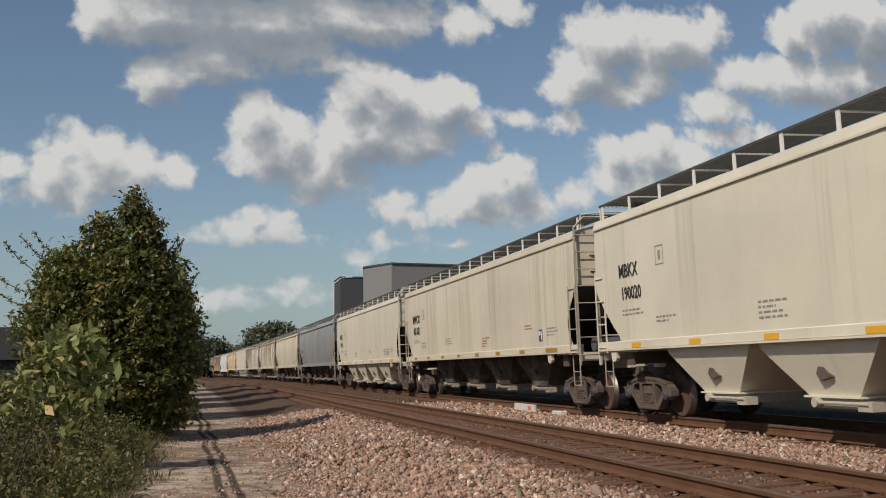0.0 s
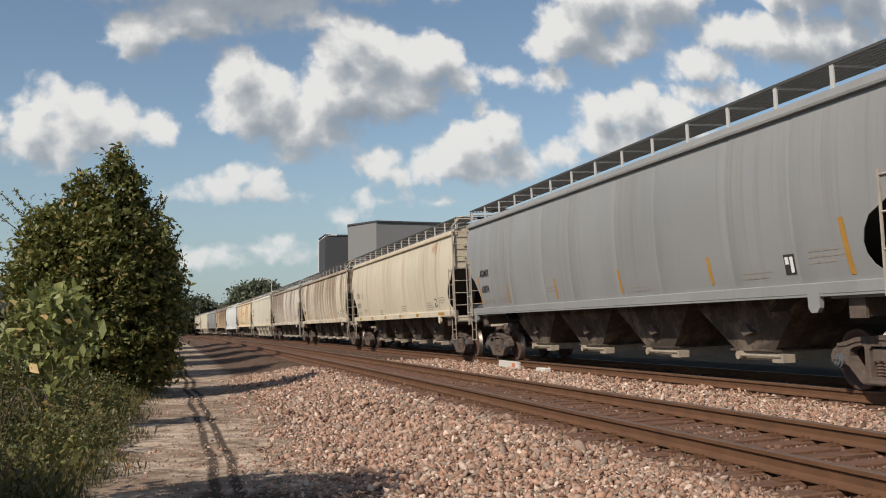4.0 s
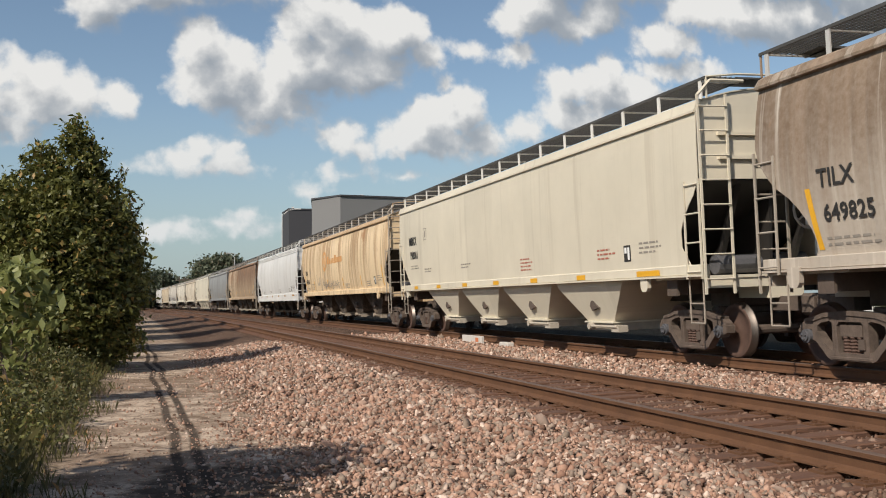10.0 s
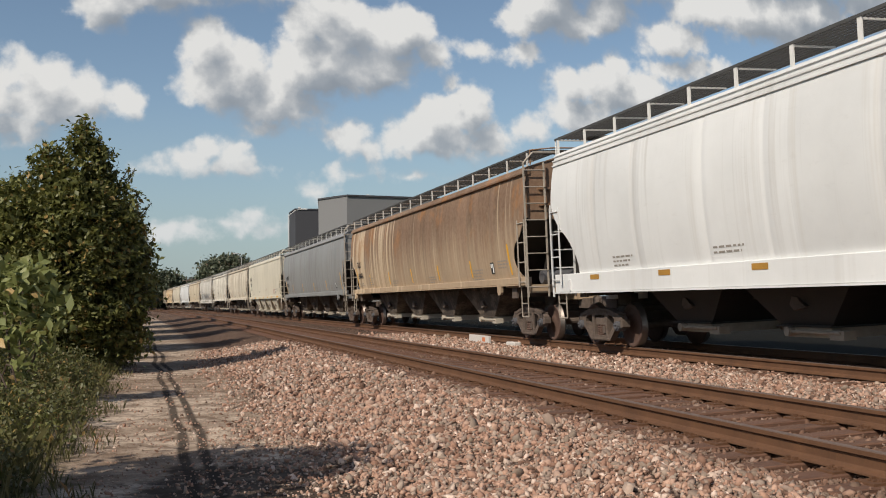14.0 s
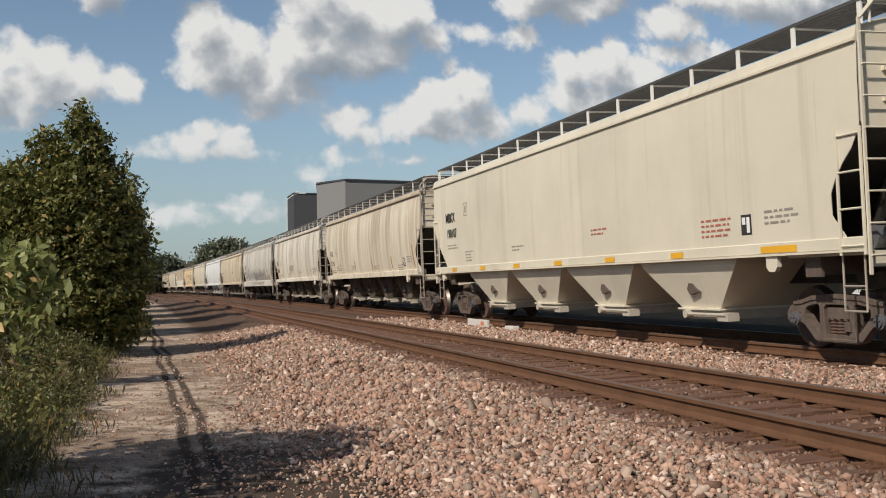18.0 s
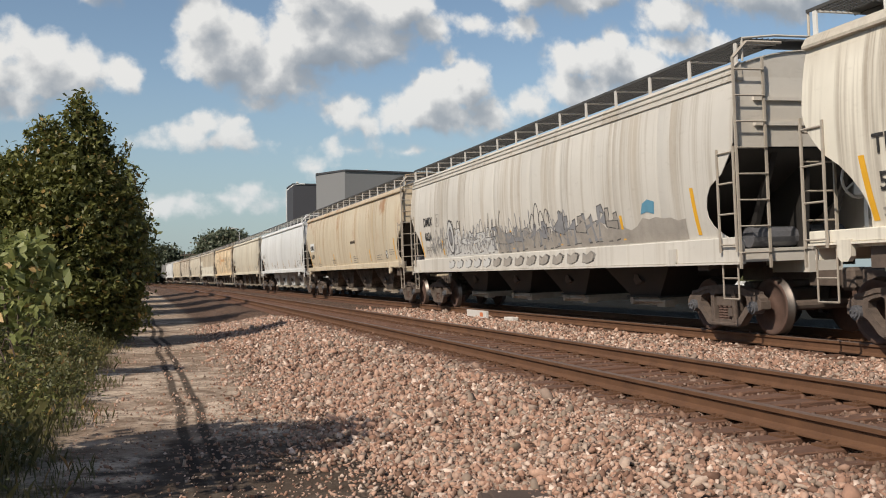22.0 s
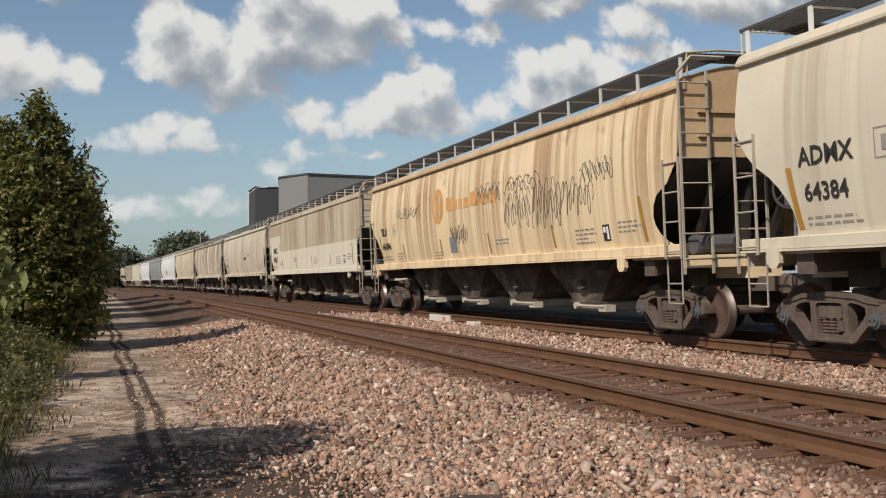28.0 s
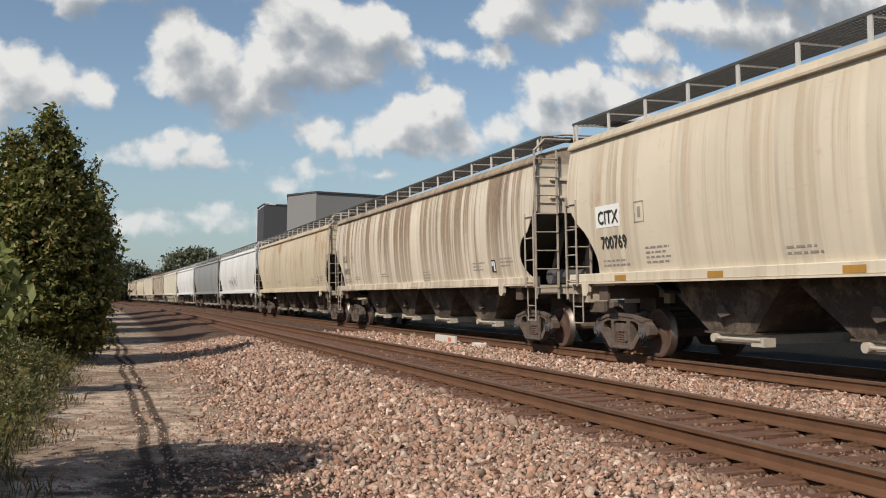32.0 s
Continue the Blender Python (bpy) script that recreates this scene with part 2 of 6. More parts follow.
def paint(name, col, streak=0.3, dirt=(0.16, 0.12, 0.085), rust=0.0, grime=0.25, patch=None, freq=1.0, top=0.3, lean=0.0):
    """Weathered car paint: panels that differ a little, tapering run-down streaks, stain under the eaves, rust, repainted band."""
    col, dirt = tuple(0.94 * v for v in col), tuple(0.92 * v for v in dirt)
    m, w = material(name, 0.55)
    s = w.node("ShaderNodeSeparateXYZ", [w.obj])
    x, y, z = s.outputs
    yo = w.math("MULTIPLY_ADD", w.rand, 40.0, y)

    def along(fy, fz, scale=1.0, detail=4.0, rough=0.55):
        v = w.node("ShaderNodeCombineXYZ", [0.0, w.math("MULTIPLY", yo, fy), w.math("MULTIPLY", z, fz)]).outputs[0]
        return w.noise(v, scale, detail, rough)

    wide, mid, thin, hair = along(0.55 * freq, 0.06, detail=2.0), along(2.2 * freq, 0.10), along(6.5 * freq, 0.16), along(24.0, 0.4, detail=2.0)
    spot = w.node("ShaderNodeCombineXYZ", [x, yo, z]).outputs[0]
    blot, fine = w.noise(spot, 0.8, 5.0, 0.6), w.noise(w.obj, 9.0, 5.0, 0.65)
    # sheets between the welds
    sheet = w.node("ShaderNodeTexWhiteNoise", {"W": w.math("FLOOR", w.math("DIVIDE", yo, 2.25))}, noise_dimensions="1D").outputs[0]
    base = w.mix(w.mapr(w.math("MULTIPLY_ADD", sheet, 0.35, blot), 0.40, 0.95), tuple(v * 0.90 for v in col), tuple(min(0.92, v * 1.06) for v in col))
    # every column of dirt runs down its own length and thins out below
    reach = w.math("MULTIPLY_ADD", thin, 3.4, w.math("MULTIPLY_ADD", mid, 3.0, -1.6))
    run = w.mapr(w.math("SUBTRACT", 4.2, z), w.math("MULTIPLY", reach, 0.35), w.math("ADD", reach, 0.9), 1.0, 0.45, smooth=True)
    amount = w.math("ADD", w.math("MULTIPLY", wide, 0.62), w.math("ADD", w.math("MULTIPLY", mid, 0.80), w.math("ADD", w.math("MULTIPLY", thin, 0.58), w.math("MULTIPLY", hair, 0.20))))
    if lean:
        amount = w.math("ADD", amount, w.mapr(y, -10.0, 10.0, -lean, lean))
    st = w.mapr(amount, 1.21 - 0.24 * streak, 1.36 - 0.24 * streak)
    st = w.math("MULTIPLY", w.math("MULTIPLY", st, run), min(0.97, 0.35 + 0.85 * streak), clamp=True)
    st = w.math("MULTIPLY", st, w.mapr(fine, 0.25, 0.7, 0.84, 1.06), clamp=True)
    # stain hanging from the eaves
    eave = w.math("MULTIPLY", w.mapr(z, w.math("MULTIPLY_ADD", thin, -1.1, 4.2), 4.25), w.mapr(mid, 0.35, 0.65, 0.2, 1.0))
    st = w.math("MAXIMUM", st, w.math("MULTIPLY", eave, top))
    st = w.math("MAXIMUM", st, w.math("MULTIPLY", w.mapr(z, 4.10, 4.14, 0.0, top), w.mapr(fine, 0.3, 0.6, 0.7, 1.0)))
    mixd = w.mix(w.mapr(mid, 0.35, 0.65), tuple(0.72 * d for d in dirt), tuple(min(0.9, 1.25 * d + 0.02) for d in dirt))
    colr = base
    if patch:
        pc, hi, ends = patch
        edge = w.mapr(w.math("ADD", z, w.math("MULTIPLY", fine, 0.03)), hi, hi + 0.03, 1.0, 0.0)
        tall = w.math("MULTIPLY", w.mapr(y, ends, ends + 0.02), w.mapr(z, hi + 0.85, hi + 0.88, 1.0, 0.0))
        colr = w.mix(w.math("MULTIPLY", w.math("MAXIMUM", edge, tall), w.mapr(blot, 0.3, 0.6, 0.75, 1.0)), w.mix(st, base, mixd), pc)
        st = w.math("MULTIPLY", st, 0.12)
    colr = w.mix(st, colr, mixd)
    if rust:
        rz = w.math("MULTIPLY", w.mapr(w.math("MULTIPLY_ADD", thin, 0.25, blot), 0.76 - 0.20 * rust, 0.90 - 0.18 * rust, smooth=True), w.mapr(z, 2.4, 3.5, 0.12, 1.0))
        colr = w.mix(w.math("MULTIPLY", rz, 0.72, clamp=True), colr, w.mix(fine, (0.36, 0.17, 0.06), (0.24, 0.11, 0.045)))
    # fine spatter and scuffs all over
    spat = w.mapr(w.noise(w.obj, 26.0, 4.0, 0.7), 0.64, 0.78)
    scuff = w.mapr(w.noise(w.node("ShaderNodeCombineXYZ", [x, w.math("MULTIPLY", yo, 1.0), w.math("MULTIPLY", z, 3.0)]).outputs[0], 2.6, 6.0, 0.7), 0.60, 0.72)
    colr = w.mix(w.math("MULTIPLY", w.math("MAXIMUM", spat, w.math("MULTIPLY", scuff, 0.5)), grime), colr, (0.13, 0.098, 0.072))
    w.l.new(colr, w.b.inputs["Base Color"])
    w.put(w.b.inputs["Roughness"], w.mapr(st, 0.0, 1.0, 0.5, 0.8))
    hgt = w.math("ADD", along(1.1, 0.35, 1.0, 2.0), w.math("MULTIPLY", fine, 0.05))
    bump(w, hgt, 0.5, 0.03)
    return m


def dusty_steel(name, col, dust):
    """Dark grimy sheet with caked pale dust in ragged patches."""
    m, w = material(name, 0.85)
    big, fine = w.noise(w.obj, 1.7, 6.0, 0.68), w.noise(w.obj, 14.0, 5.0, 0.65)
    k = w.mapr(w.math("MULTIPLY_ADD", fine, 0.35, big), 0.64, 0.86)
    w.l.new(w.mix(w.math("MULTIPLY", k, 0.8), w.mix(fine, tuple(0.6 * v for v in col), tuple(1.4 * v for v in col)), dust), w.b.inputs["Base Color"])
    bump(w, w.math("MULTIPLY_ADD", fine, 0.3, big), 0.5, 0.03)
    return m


def make_materials():
    # near black; also stands for the shade in the car-end recesses
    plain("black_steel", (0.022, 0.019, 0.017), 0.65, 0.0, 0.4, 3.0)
    plain("truck_steel", (0.11, 0.082, 0.066), 0.8, 0.0, 0.5, 6.0, 50.0, 0.5)
    plain("frame_dust", (0.115, 0.085, 0.068), 0.85, 0.0, 0.7, 7.0, 50.0, 0.5)
    plain("wheel_rust", (0.100, 0.058, 0.044), 0.8, 0.1, 0.35, 9.0)
    plain("wheel_tread", (0.22, 0.19, 0.17), 0.5, 1.0, 0.15)
    plain("bearing_paint", (0.10, 0.10, 0.11), 0.6, 0.0, 0.4, 14.0)
    plain("walkway_steel", (0.075, 0.073, 0.07), 0.65, 0.1, 0.3)
    plain("step_grime", (0.33, 0.285, 0.235), 0.75, 0.0, 0.5, 5.0)
    plain("galvanised", (0.62, 0.61, 0.59), 0.5, 0.2, 0.15)
    plain("white_paint", (0.74, 0.73, 0.70), 0.6, 0.0, 0.12)
    plain("letter_black", (0.03, 0.028, 0.027), 0.7, 0.0, 0.3)
    plain("letter_faded", (0.30, 0.27, 0.235), 0.7, 0.0, 0.3)
    plain("letter_red", (0.42, 0.13, 0.09), 0.7, 0.0, 0.3)
    plain("reflector_yellow", (0.80, 0.42, 0.03), 0.45, 0.0, 0.15)
    plain("reflector_brown", (0.42, 0.22, 0.04), 0.6, 0.0, 0.25)
    plain("label_white", (0.82, 0.82, 0.80), 0.6, 0.0, 0.06)
    plain("logo_orange", (0.70, 0.35, 0.12), 0.6, 0.0, 0.25)
    plain("spray_black", (0.105, 0.098, 0.094), 0.6, 0.0, 0.4)
    plain("spray_grey", (0.25, 0.25, 0.26), 0.6, 0.0, 0.4)
    plain("spray_silver", (0.60, 0.59, 0.57), 0.5, 0.0, 0.2)
    plain("smear_brown", (0.13, 0.095, 0.065), 0.8, 0.0, 0.5)
    plain("spray_haze", (0.36, 0.325, 0.285), 0.6, 0.0, 0.4, 3.0)
    plain("spray_blue", (0.12, 0.30, 0.42), 0.6, 0.0, 0.3)
    plain("plank_wood", (0.075, 0.050, 0.038), 0.9, 0.0, 0.4, 5.0, 40.0, 0.6)
    plain("bark", (0.11, 0.085, 0.065), 0.95, 0.0, 0.4, 8.0, 50.0, 0.8)
    plain("concrete_white", (0.62, 0.58, 0.54), 0.85, 0.0, 0.2, 12.0)
    plain("building_dark", (0.058, 0.058, 0.066), 0.8, 0.0, 0.10, 0.08, 2.0)
    plain("building_grey", (0.21, 0.21, 0.212), 0.8, 0.0, 0.08, 0.05, 2.0)
    plain("asphalt_shed", (0.035, 0.035, 0.038), 0.8, 0.0, 0.2, 0.5, 6.0)
    plain("orange_paint", (0.62, 0.20, 0.08), 0.7, 0.0, 0.2)
    # creosoted ties
    m, w = material("tie_wood", 0.9)
    s = w.node("ShaderNodeSeparateXYZ", [w.obj])
    v = w.node("ShaderNodeCombineXYZ", [w.math("MULTIPLY_ADD", w.rand, 30.0, s.outputs[0]), w.math("MULTIPLY", s.outputs[1], 9.0), w.math("MULTIPLY", s.outputs[2], 9.0)]).outputs[0]
    g = w.noise(v, 5.0, 5.0, 0.65)
    base = w.mix(w.mapr(g, 0.3, 0.7), (0.050, 0.026, 0.017), (0.155, 0.076, 0.045))
    base = w.mix(w.math("MULTIPLY", w.rand, 0.4), base, (0.14, 0.066, 0.04))
    w.l.new(base, w.b.inputs["Base Color"])
    bump(w, g, 0.8, 0.012)
    # rusty rail, worn top is separate
    m, w = material("rail_rust", 0.75, 0.1)
    n = w.noise(w.obj, 2.5, 6.0, 0.65)
    f = w.noise(w.obj, 40.0, 4.0, 0.6)
    w.l.new(w.mix(w.mapr(w.math("ADD", n, w.math("MULTIPLY", f, 0.3)), 0.4, 0.9), (0.080, 0.037, 0.018), (0.150, 0.071, 0.034)), w.b.inputs["Base Color"])
    bump(w, f, 0.3, 0.004)
    plain("rail_top", (0.135, 0.088, 0.066), 0.6, 0.1, 0.2, 3.0)
    # ballast stones, each with its own tone
    m, w = material("ballast_stone", 0.85)
    isl = w.node("ShaderNodeNewGeometry").outputs["Random Per Island"]
    n = w.noise(w.obj, 30.0, 3.0, 0.6)
    c = w.ramp(isl, (0.0, (0.09, 0.060, 0.045)), (0.16, (0.27, 0.17, 0.125)), (0.34, (0.43, 0.285, 0.21)), (0.52, (0.53, 0.385, 0.30)), (0.66, (0.30, 0.255, 0.215)), (0.80, (0.24, 0.215, 0.175)), (0.90, (0.50, 0.43, 0.36)), (1.0, (0.80, 0.70, 0.61)))
    c = w.mix(1.0, w.mix(w.mapr(n, 0.3, 0.7, 0.0, 0.4), c, (0.20, 0.14, 0.11)), (0.92, 0.82, 0.785), "MULTIPLY")
    xx = w.node("ShaderNodeSeparateXYZ", [w.obj]).outputs[0]
    stain = w.math("MULTIPLY", w.mapr(xx, 4.0, 4.6), w.mapr(xx, 6.6, 7.1, 1.0, 0.0))
    c = w.mix(w.math("MULTIPLY", stain, 0.70), c, (0.095, 0.050, 0.031))
    w.l.new(c, w.b.inputs["Base Color"])
    w.b.inputs["Specular IOR Level"].default_value = 0.2
    bump(w, n, 0.3, 0.01)
    # ground: pale dust path, ballast bed, grass beyond, by place
    m, w = material("ground_soil", 0.95)
    pos = w.obj
    s = w.node("ShaderNodeSeparateXYZ", [pos])
    xx = w.math("ADD", s.outputs[0], w.math("MULTIPLY", w.math("MULTIPLY", s.outputs[1], s.outputs[1]), K / 2))
    n1 = w.noise(pos, 0.35, 5.0, 0.6)
    n2 = w.noise(pos, 2.2, 6.0, 0.65)
    n3 = w.noise(pos, 18.0, 5.0, 0.65)
    vor = w.node("ShaderNodeTexVoronoi", {"Vector": pos, "Scale": 24.0})
    vd, vc = vor.outputs["Distance"], vor.outputs["Color"]
    vs = w.node("ShaderNodeSeparateColor", [vc]).outputs[0]
    stone = w.ramp(vs, (0.0, (0.16, 0.095, 0.068)), (0.3, (0.30, 0.185, 0.132)), (0.6, (0.39, 0.255, 0.185)), (0.85, (0.26, 0.215, 0.18)), (1.0, (0.50, 0.385, 0.30)))
    stone = w.mix(w.mapr(vd, 0.25, 0.55), stone, (0.10, 0.07, 0.055))
    dust = w.mix(w.mapr(n2, 0.38, 0.60), (0.20, 0.15, 0.113), (0.60, 0.50, 0.395))
    dust = w.mix(w.mapr(n1, 0.46, 0.58, 0.0, 0.7), dust, (0.22, 0.16, 0.115))
    dust = w.mix(w.mapr(n3, 0.52, 0.68, 0.0, 0.8), dust, (0.15, 0.105, 0.075))
    dust = w.mix(w.mapr(w.noise(pos, 60.0, 3.0, 0.7), 0.60, 0.70, 0.0, 0.7), dust, (0.12, 0.085, 0.06))
    edge = w.math("ADD", xx, w.math("MULTIPLY_ADD", n2, 1.1, -0.55))
    bed = w.mapr(edge, 1.35, 1.9, smooth=True)
    col = w.mix(bed, dust, stone)
    # two narrow dark winding lines along the path
    mid = w.math("ADD", xx, w.math("MULTIPLY_ADD", w.noise(w.node("ShaderNodeCombineXYZ", [0.0, s.outputs[1], 0.0]).outputs[0], 0.17, 1.0), 0.46, -0.23))
    mid = w.math("ADD", mid, w.math("MULTIPLY_ADD", s.outputs[1], 0.014, -0.50))
    tr1 = w.mapr(w.math("ABSOLUTE", w.math("ADD", mid, 0.02)), 0.035, 0.085, 1.0, 0.0, smooth=True)
    tr2 = w.mapr(w.math("ABSOLUTE", w.math("ADD", mid, -0.20)), 0.035, 0.085, 1.0, 0.0, smooth=True)
    tr = w.math("MULTIPLY", w.math("MAXIMUM", tr1, tr2), w.mapr(n2, 0.25, 0.6, 0.45, 1.0))
    col = w.mix(w.math("MULTIPLY", tr, 0.95), col, (0.035, 0.028, 0.024))
    # dark cinders near the old plank
    r2 = w.vec("LENGTH", w.vec("MULTIPLY", w.vec("SUBTRACT", pos, (0.95, 7.7, -0.5)), (0.62, 0.36, 0.0)))
    cin = w.mapr(w.math("ADD", r2, w.math("MULTIPLY_ADD", n2, 1.3, -0.65)), 0.70, 1.0, 1.0, 0.0)
    col = w.mix(w.math("MULTIPLY", cin, 0.80), col, (0.045, 0.036, 0.030))
    grass = w.mix(n2, (0.045, 0.055, 0.018), (0.12, 0.11, 0.045))
    col = w.mix(w.mapr(edge, -1.3, -0.7, 1.0, 0.0), col, grass)
    # beyond the far track: shade behind the train painted in as near black
    shaded_lot = w.mix(w.mapr(n2, 0.3, 0.7), (0.012, 0.012, 0.010), (0.024, 0.023, 0.020))
    col = w.mix(w.mapr(edge, 11.6, 12.4), col, shaded_lot)
    col = w.mix(w.mapr(edge, 44.0, 48.0), col, grass)
    stain = w.math("MULTIPLY", w.mapr(xx, 4.0, 4.6), w.mapr(xx, 6.6, 7.1, 1.0, 0.0))
    col = w.mix(w.math("MULTIPLY", stain, 0.7), col, (0.10, 0.055, 0.035))
    col = w.mix(1.0, col, (0.84, 0.81, 0.80), "MULTIPLY")
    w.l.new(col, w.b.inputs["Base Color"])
    w.b.inputs["Specular IOR Level"].default_value = 0.05
    hgt = w.math("ADD", w.math("MULTIPLY", w.math("MULTIPLY", vd, bed), -1.4), w.math("ADD", w.math("MULTIPLY", n3, 0.35), n2))
    bump(w, hgt, 0.9, 0.035)
    # leaves; the distant trees' colours are paler and greyer, with haze mixed in
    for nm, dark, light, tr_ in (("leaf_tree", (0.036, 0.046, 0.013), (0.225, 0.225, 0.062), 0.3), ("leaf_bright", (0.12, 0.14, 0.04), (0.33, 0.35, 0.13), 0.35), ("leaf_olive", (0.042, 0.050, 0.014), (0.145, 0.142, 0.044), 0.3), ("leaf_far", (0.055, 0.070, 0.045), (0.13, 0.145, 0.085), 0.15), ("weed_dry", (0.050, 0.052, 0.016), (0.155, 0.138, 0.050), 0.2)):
        m, w = material(nm, 0.55)
        isl = w.node("ShaderNodeNewGeometry").outputs["Random Per Island"]
        n = w.noise(w.obj, 0.9, 3.0, 0.6)
        k = w.math("ADD", w.math("MULTIPLY", isl, 0.6), w.math("MULTIPLY_ADD", n, 0.8, -0.2), clamp=True)
        c = w.mix(k, dark, light)
        c = w.mix(w.mapr(isl, 0.93, 0.97), c, tuple(v * 1.25 for v in (light[0] * 1.3, light[1] * 0.85, light[2])))
        w.l.new(c, w.b.inputs["Base Color"])
        t = w.node("ShaderNodeBsdfTranslucent", [c])
        mx = w.node("ShaderNodeMixShader", [tr_, w.b.outputs[0], t.outputs[0]])
        out = [q for q in w.n if q.type == "OUTPUT_MATERIAL"][0]
        w.l.new(mx.outputs[0], out.inputs[0])


make_materials()

# ---- geometry helpers ----


def link_mesh(name, me, mat, parent=None, label="", m=None):
    ob = new(name, me)
    if mat and not me.materials:
        for one in (mat if isinstance(mat, (list, tuple)) else [mat]):
            me.materials.append(MATS[one])
    if parent:
        ob.parent = parent
    if m is not None:
        ob.matrix_basis = m
    if label:
        ob["label"] = label
    return ob


def part(name, bm, mat, parent=None, label="", m=None, smooth=False):
    """Link a bmesh as one mesh object."""
    me = bpy.data.meshes.new(name)
    if smooth:
        for f in bm.faces:
            f.smooth = True
    bm.to_mesh(me)
    bm.free()
    return link_mesh(name, me, mat, parent, label, m)


def raw(name, verts, faces, mat, parent=None, label="", smooth=False, idx=None):
    me = bpy.data.meshes.new(name)
    me.from_pydata([tuple(v) for v in verts], [], [tuple(f) for f in faces])
    ob = link_mesh(name, me, mat, parent, label)
    if smooth:
        me.polygons.foreach_set("use_smooth", [True] * len(me.polygons))
        me.set_sharp_from_angle(angle=radians(38))
    if idx is not None:
        me.polygons.foreach_set("material_index", idx)
    return ob


def box(bm, x0, x1, y0, y1, z0, z1, bev=0.0):
    vs = [bm.verts.new((x, y, z)) for x in (x0, x1) for y in (y0, y1) for z in (z0, z1)]
    fs = [bm.faces.new([vs[i] for i in q]) for q in ((0, 1, 3, 2), (4, 6, 7, 5), (0, 4, 5, 1), (2, 3, 7, 6), (0, 2, 6, 4), (1, 5, 7, 3))]
    if bev:
        bmesh.ops.bevel(bm, geom=list({e for f in fs for e in f.edges}), offset=bev, segments=1, affect="EDGES")


def boxes(*dims, bev=0.0):
    bm = bmesh.new()
    for d in dims:
        box(bm, *d, bev=bev)
    return bm


def tube(bm, a, b, r, n=6, r2=None):
    a, b = Vector(a), Vector(b)
    q = (b - a).to_track_quat("Z", "Y").to_matrix()
    r2 = r if r2 is None else r2
    ra = [bm.verts.new(a + q @ Vector((r * math.cos(2 * math.pi * i / n), r * math.sin(2 * math.pi * i / n), 0))) for i in range(n)]
    rb = [bm.verts.new(b + q @ Vector((r2 * math.cos(2 * math.pi * i / n), r2 * math.sin(2 * math.pi * i / n), 0))) for i in range(n)]
    for i in range(n):
        bm.faces.new((ra[i], ra[(i + 1) % n], rb[(i + 1) % n], rb[i]))
    bm.faces.new(ra[::-1])
    bm.faces.new(rb)


def tubes(r, *segs, n=6):
    bm = bmesh.new()
    for pts in segs:
        for a, b in zip(pts, pts[1:]):
            tube(bm, a, b, r, n)
    return bm


def prism(bm, poly, axis, lo, hi):
    """Extrude a polygon of 2D points along an axis (x: points are y, z)."""
    f = {"x": lambda p, h: (h, p[0], p[1]), "y": lambda p, h: (p[0], h, p[1]), "z": lambda p, h: (p[0], p[1], h)}[axis]
    a, b = [bm.verts.new(f(p, lo)) for p in poly], [bm.verts.new(f(p, hi)) for p in poly]
    n = len(poly)
    for i in range(n):
        bm.faces.new((a[i], a[(i + 1) % n], b[(i + 1) % n], b[i]))
    bm.faces.new(a[::-1])
    bm.faces.new(b)
    bmesh.ops.recalc_face_normals(bm, faces=bm.faces)


def root(name, label, category, group="", kind="", m=None):
    ob = new(name)
    ob.empty_display_size = 0.3
    if m is not None:
        ob.matrix_basis = m
    return tagged(ob, label, category, group, kind)


def bend(x, y):
    return x - K * y * y / 2


# ---- ground ----


def ground_z(x, y):
    xx = x + K * y * y / 2
    pts = ((-30, -0.40), (-4, -0.42), (-1.2, -0.46), (0.0, -0.49), (1.7, -0.46), (2.6, -0.38), (3.7, -0.18), (4.15, -0.185), (4.4, -0.20), (5.6, -0.170), (6.9, -0.130), (7.3, -0.115), (8.6, -0.10), (9.1, -0.105), (10.4, -0.08), (12.2, -0.05), (18.0, -0.10), (25.0, -0.6), (60, -0.6))
    z = np.interp(xx, [p[0] for p in pts], [p[1] for p in pts])
    near = max(0.0, 1 - abs(y - 15) / 45)
    return float(z) + near * (0.035 * noise.noise(Vector((x * 0.9, y * 0.9, 0))) + 0.015 * noise.noise(Vector((x * 3, y * 3, 4))))


def make_ground():
    xs_ = sorted(set([-1500, -700, -300, -120, -60, -30, -15, -8] + [round(-5 + 0.25 * i, 2) for i in range(80)] + [16, 18, 21, 25, 32, 45, 80, 150, 300, 700, 1500]))
    ys_ = sorted(set([-900, -600, -450, -300, -200, -100, -40, -15, -6, -2, 1, 3] + [round(4 + 0.3 * i, 2) for i in range(88)] + [32, 34, 37, 40, 44, 48, 53, 58, 64, 70, 78, 86, 95, 105, 120, 140, 160, 190, 220, 260, 310, 380, 460, 600, 900, 1500, 2600]))
    vs, fs = [], []
    for y in ys_:
        for x in xs_:
            bx = x if abs(x) > 60 else bend(x, min(y, 900))
            vs.append((bx, y, ground_z(bx, y) if abs(y) < 901 and abs(x) <= 60 else -0.5))
    n = len(xs_)
    for j in range(len(ys_) - 1):
        for i in range(n - 1):
            fs.append((j * n + i, j * n + i + 1, (j + 1) * n + i + 1, (j + 1) * n + i))
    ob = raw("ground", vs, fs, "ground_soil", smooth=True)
    tagged(ob, "dusty gravel path beside pinkish railway ballast and weeds", "ground", kind="structure")


make_ground()

# ---- tracks ----
NEAR_X, NEAR_Z, FAR_X, FAR_Z = 5.617, 0.064, 10.40, 0.150
CANT = {"near": -1.87, "far": -1.73}


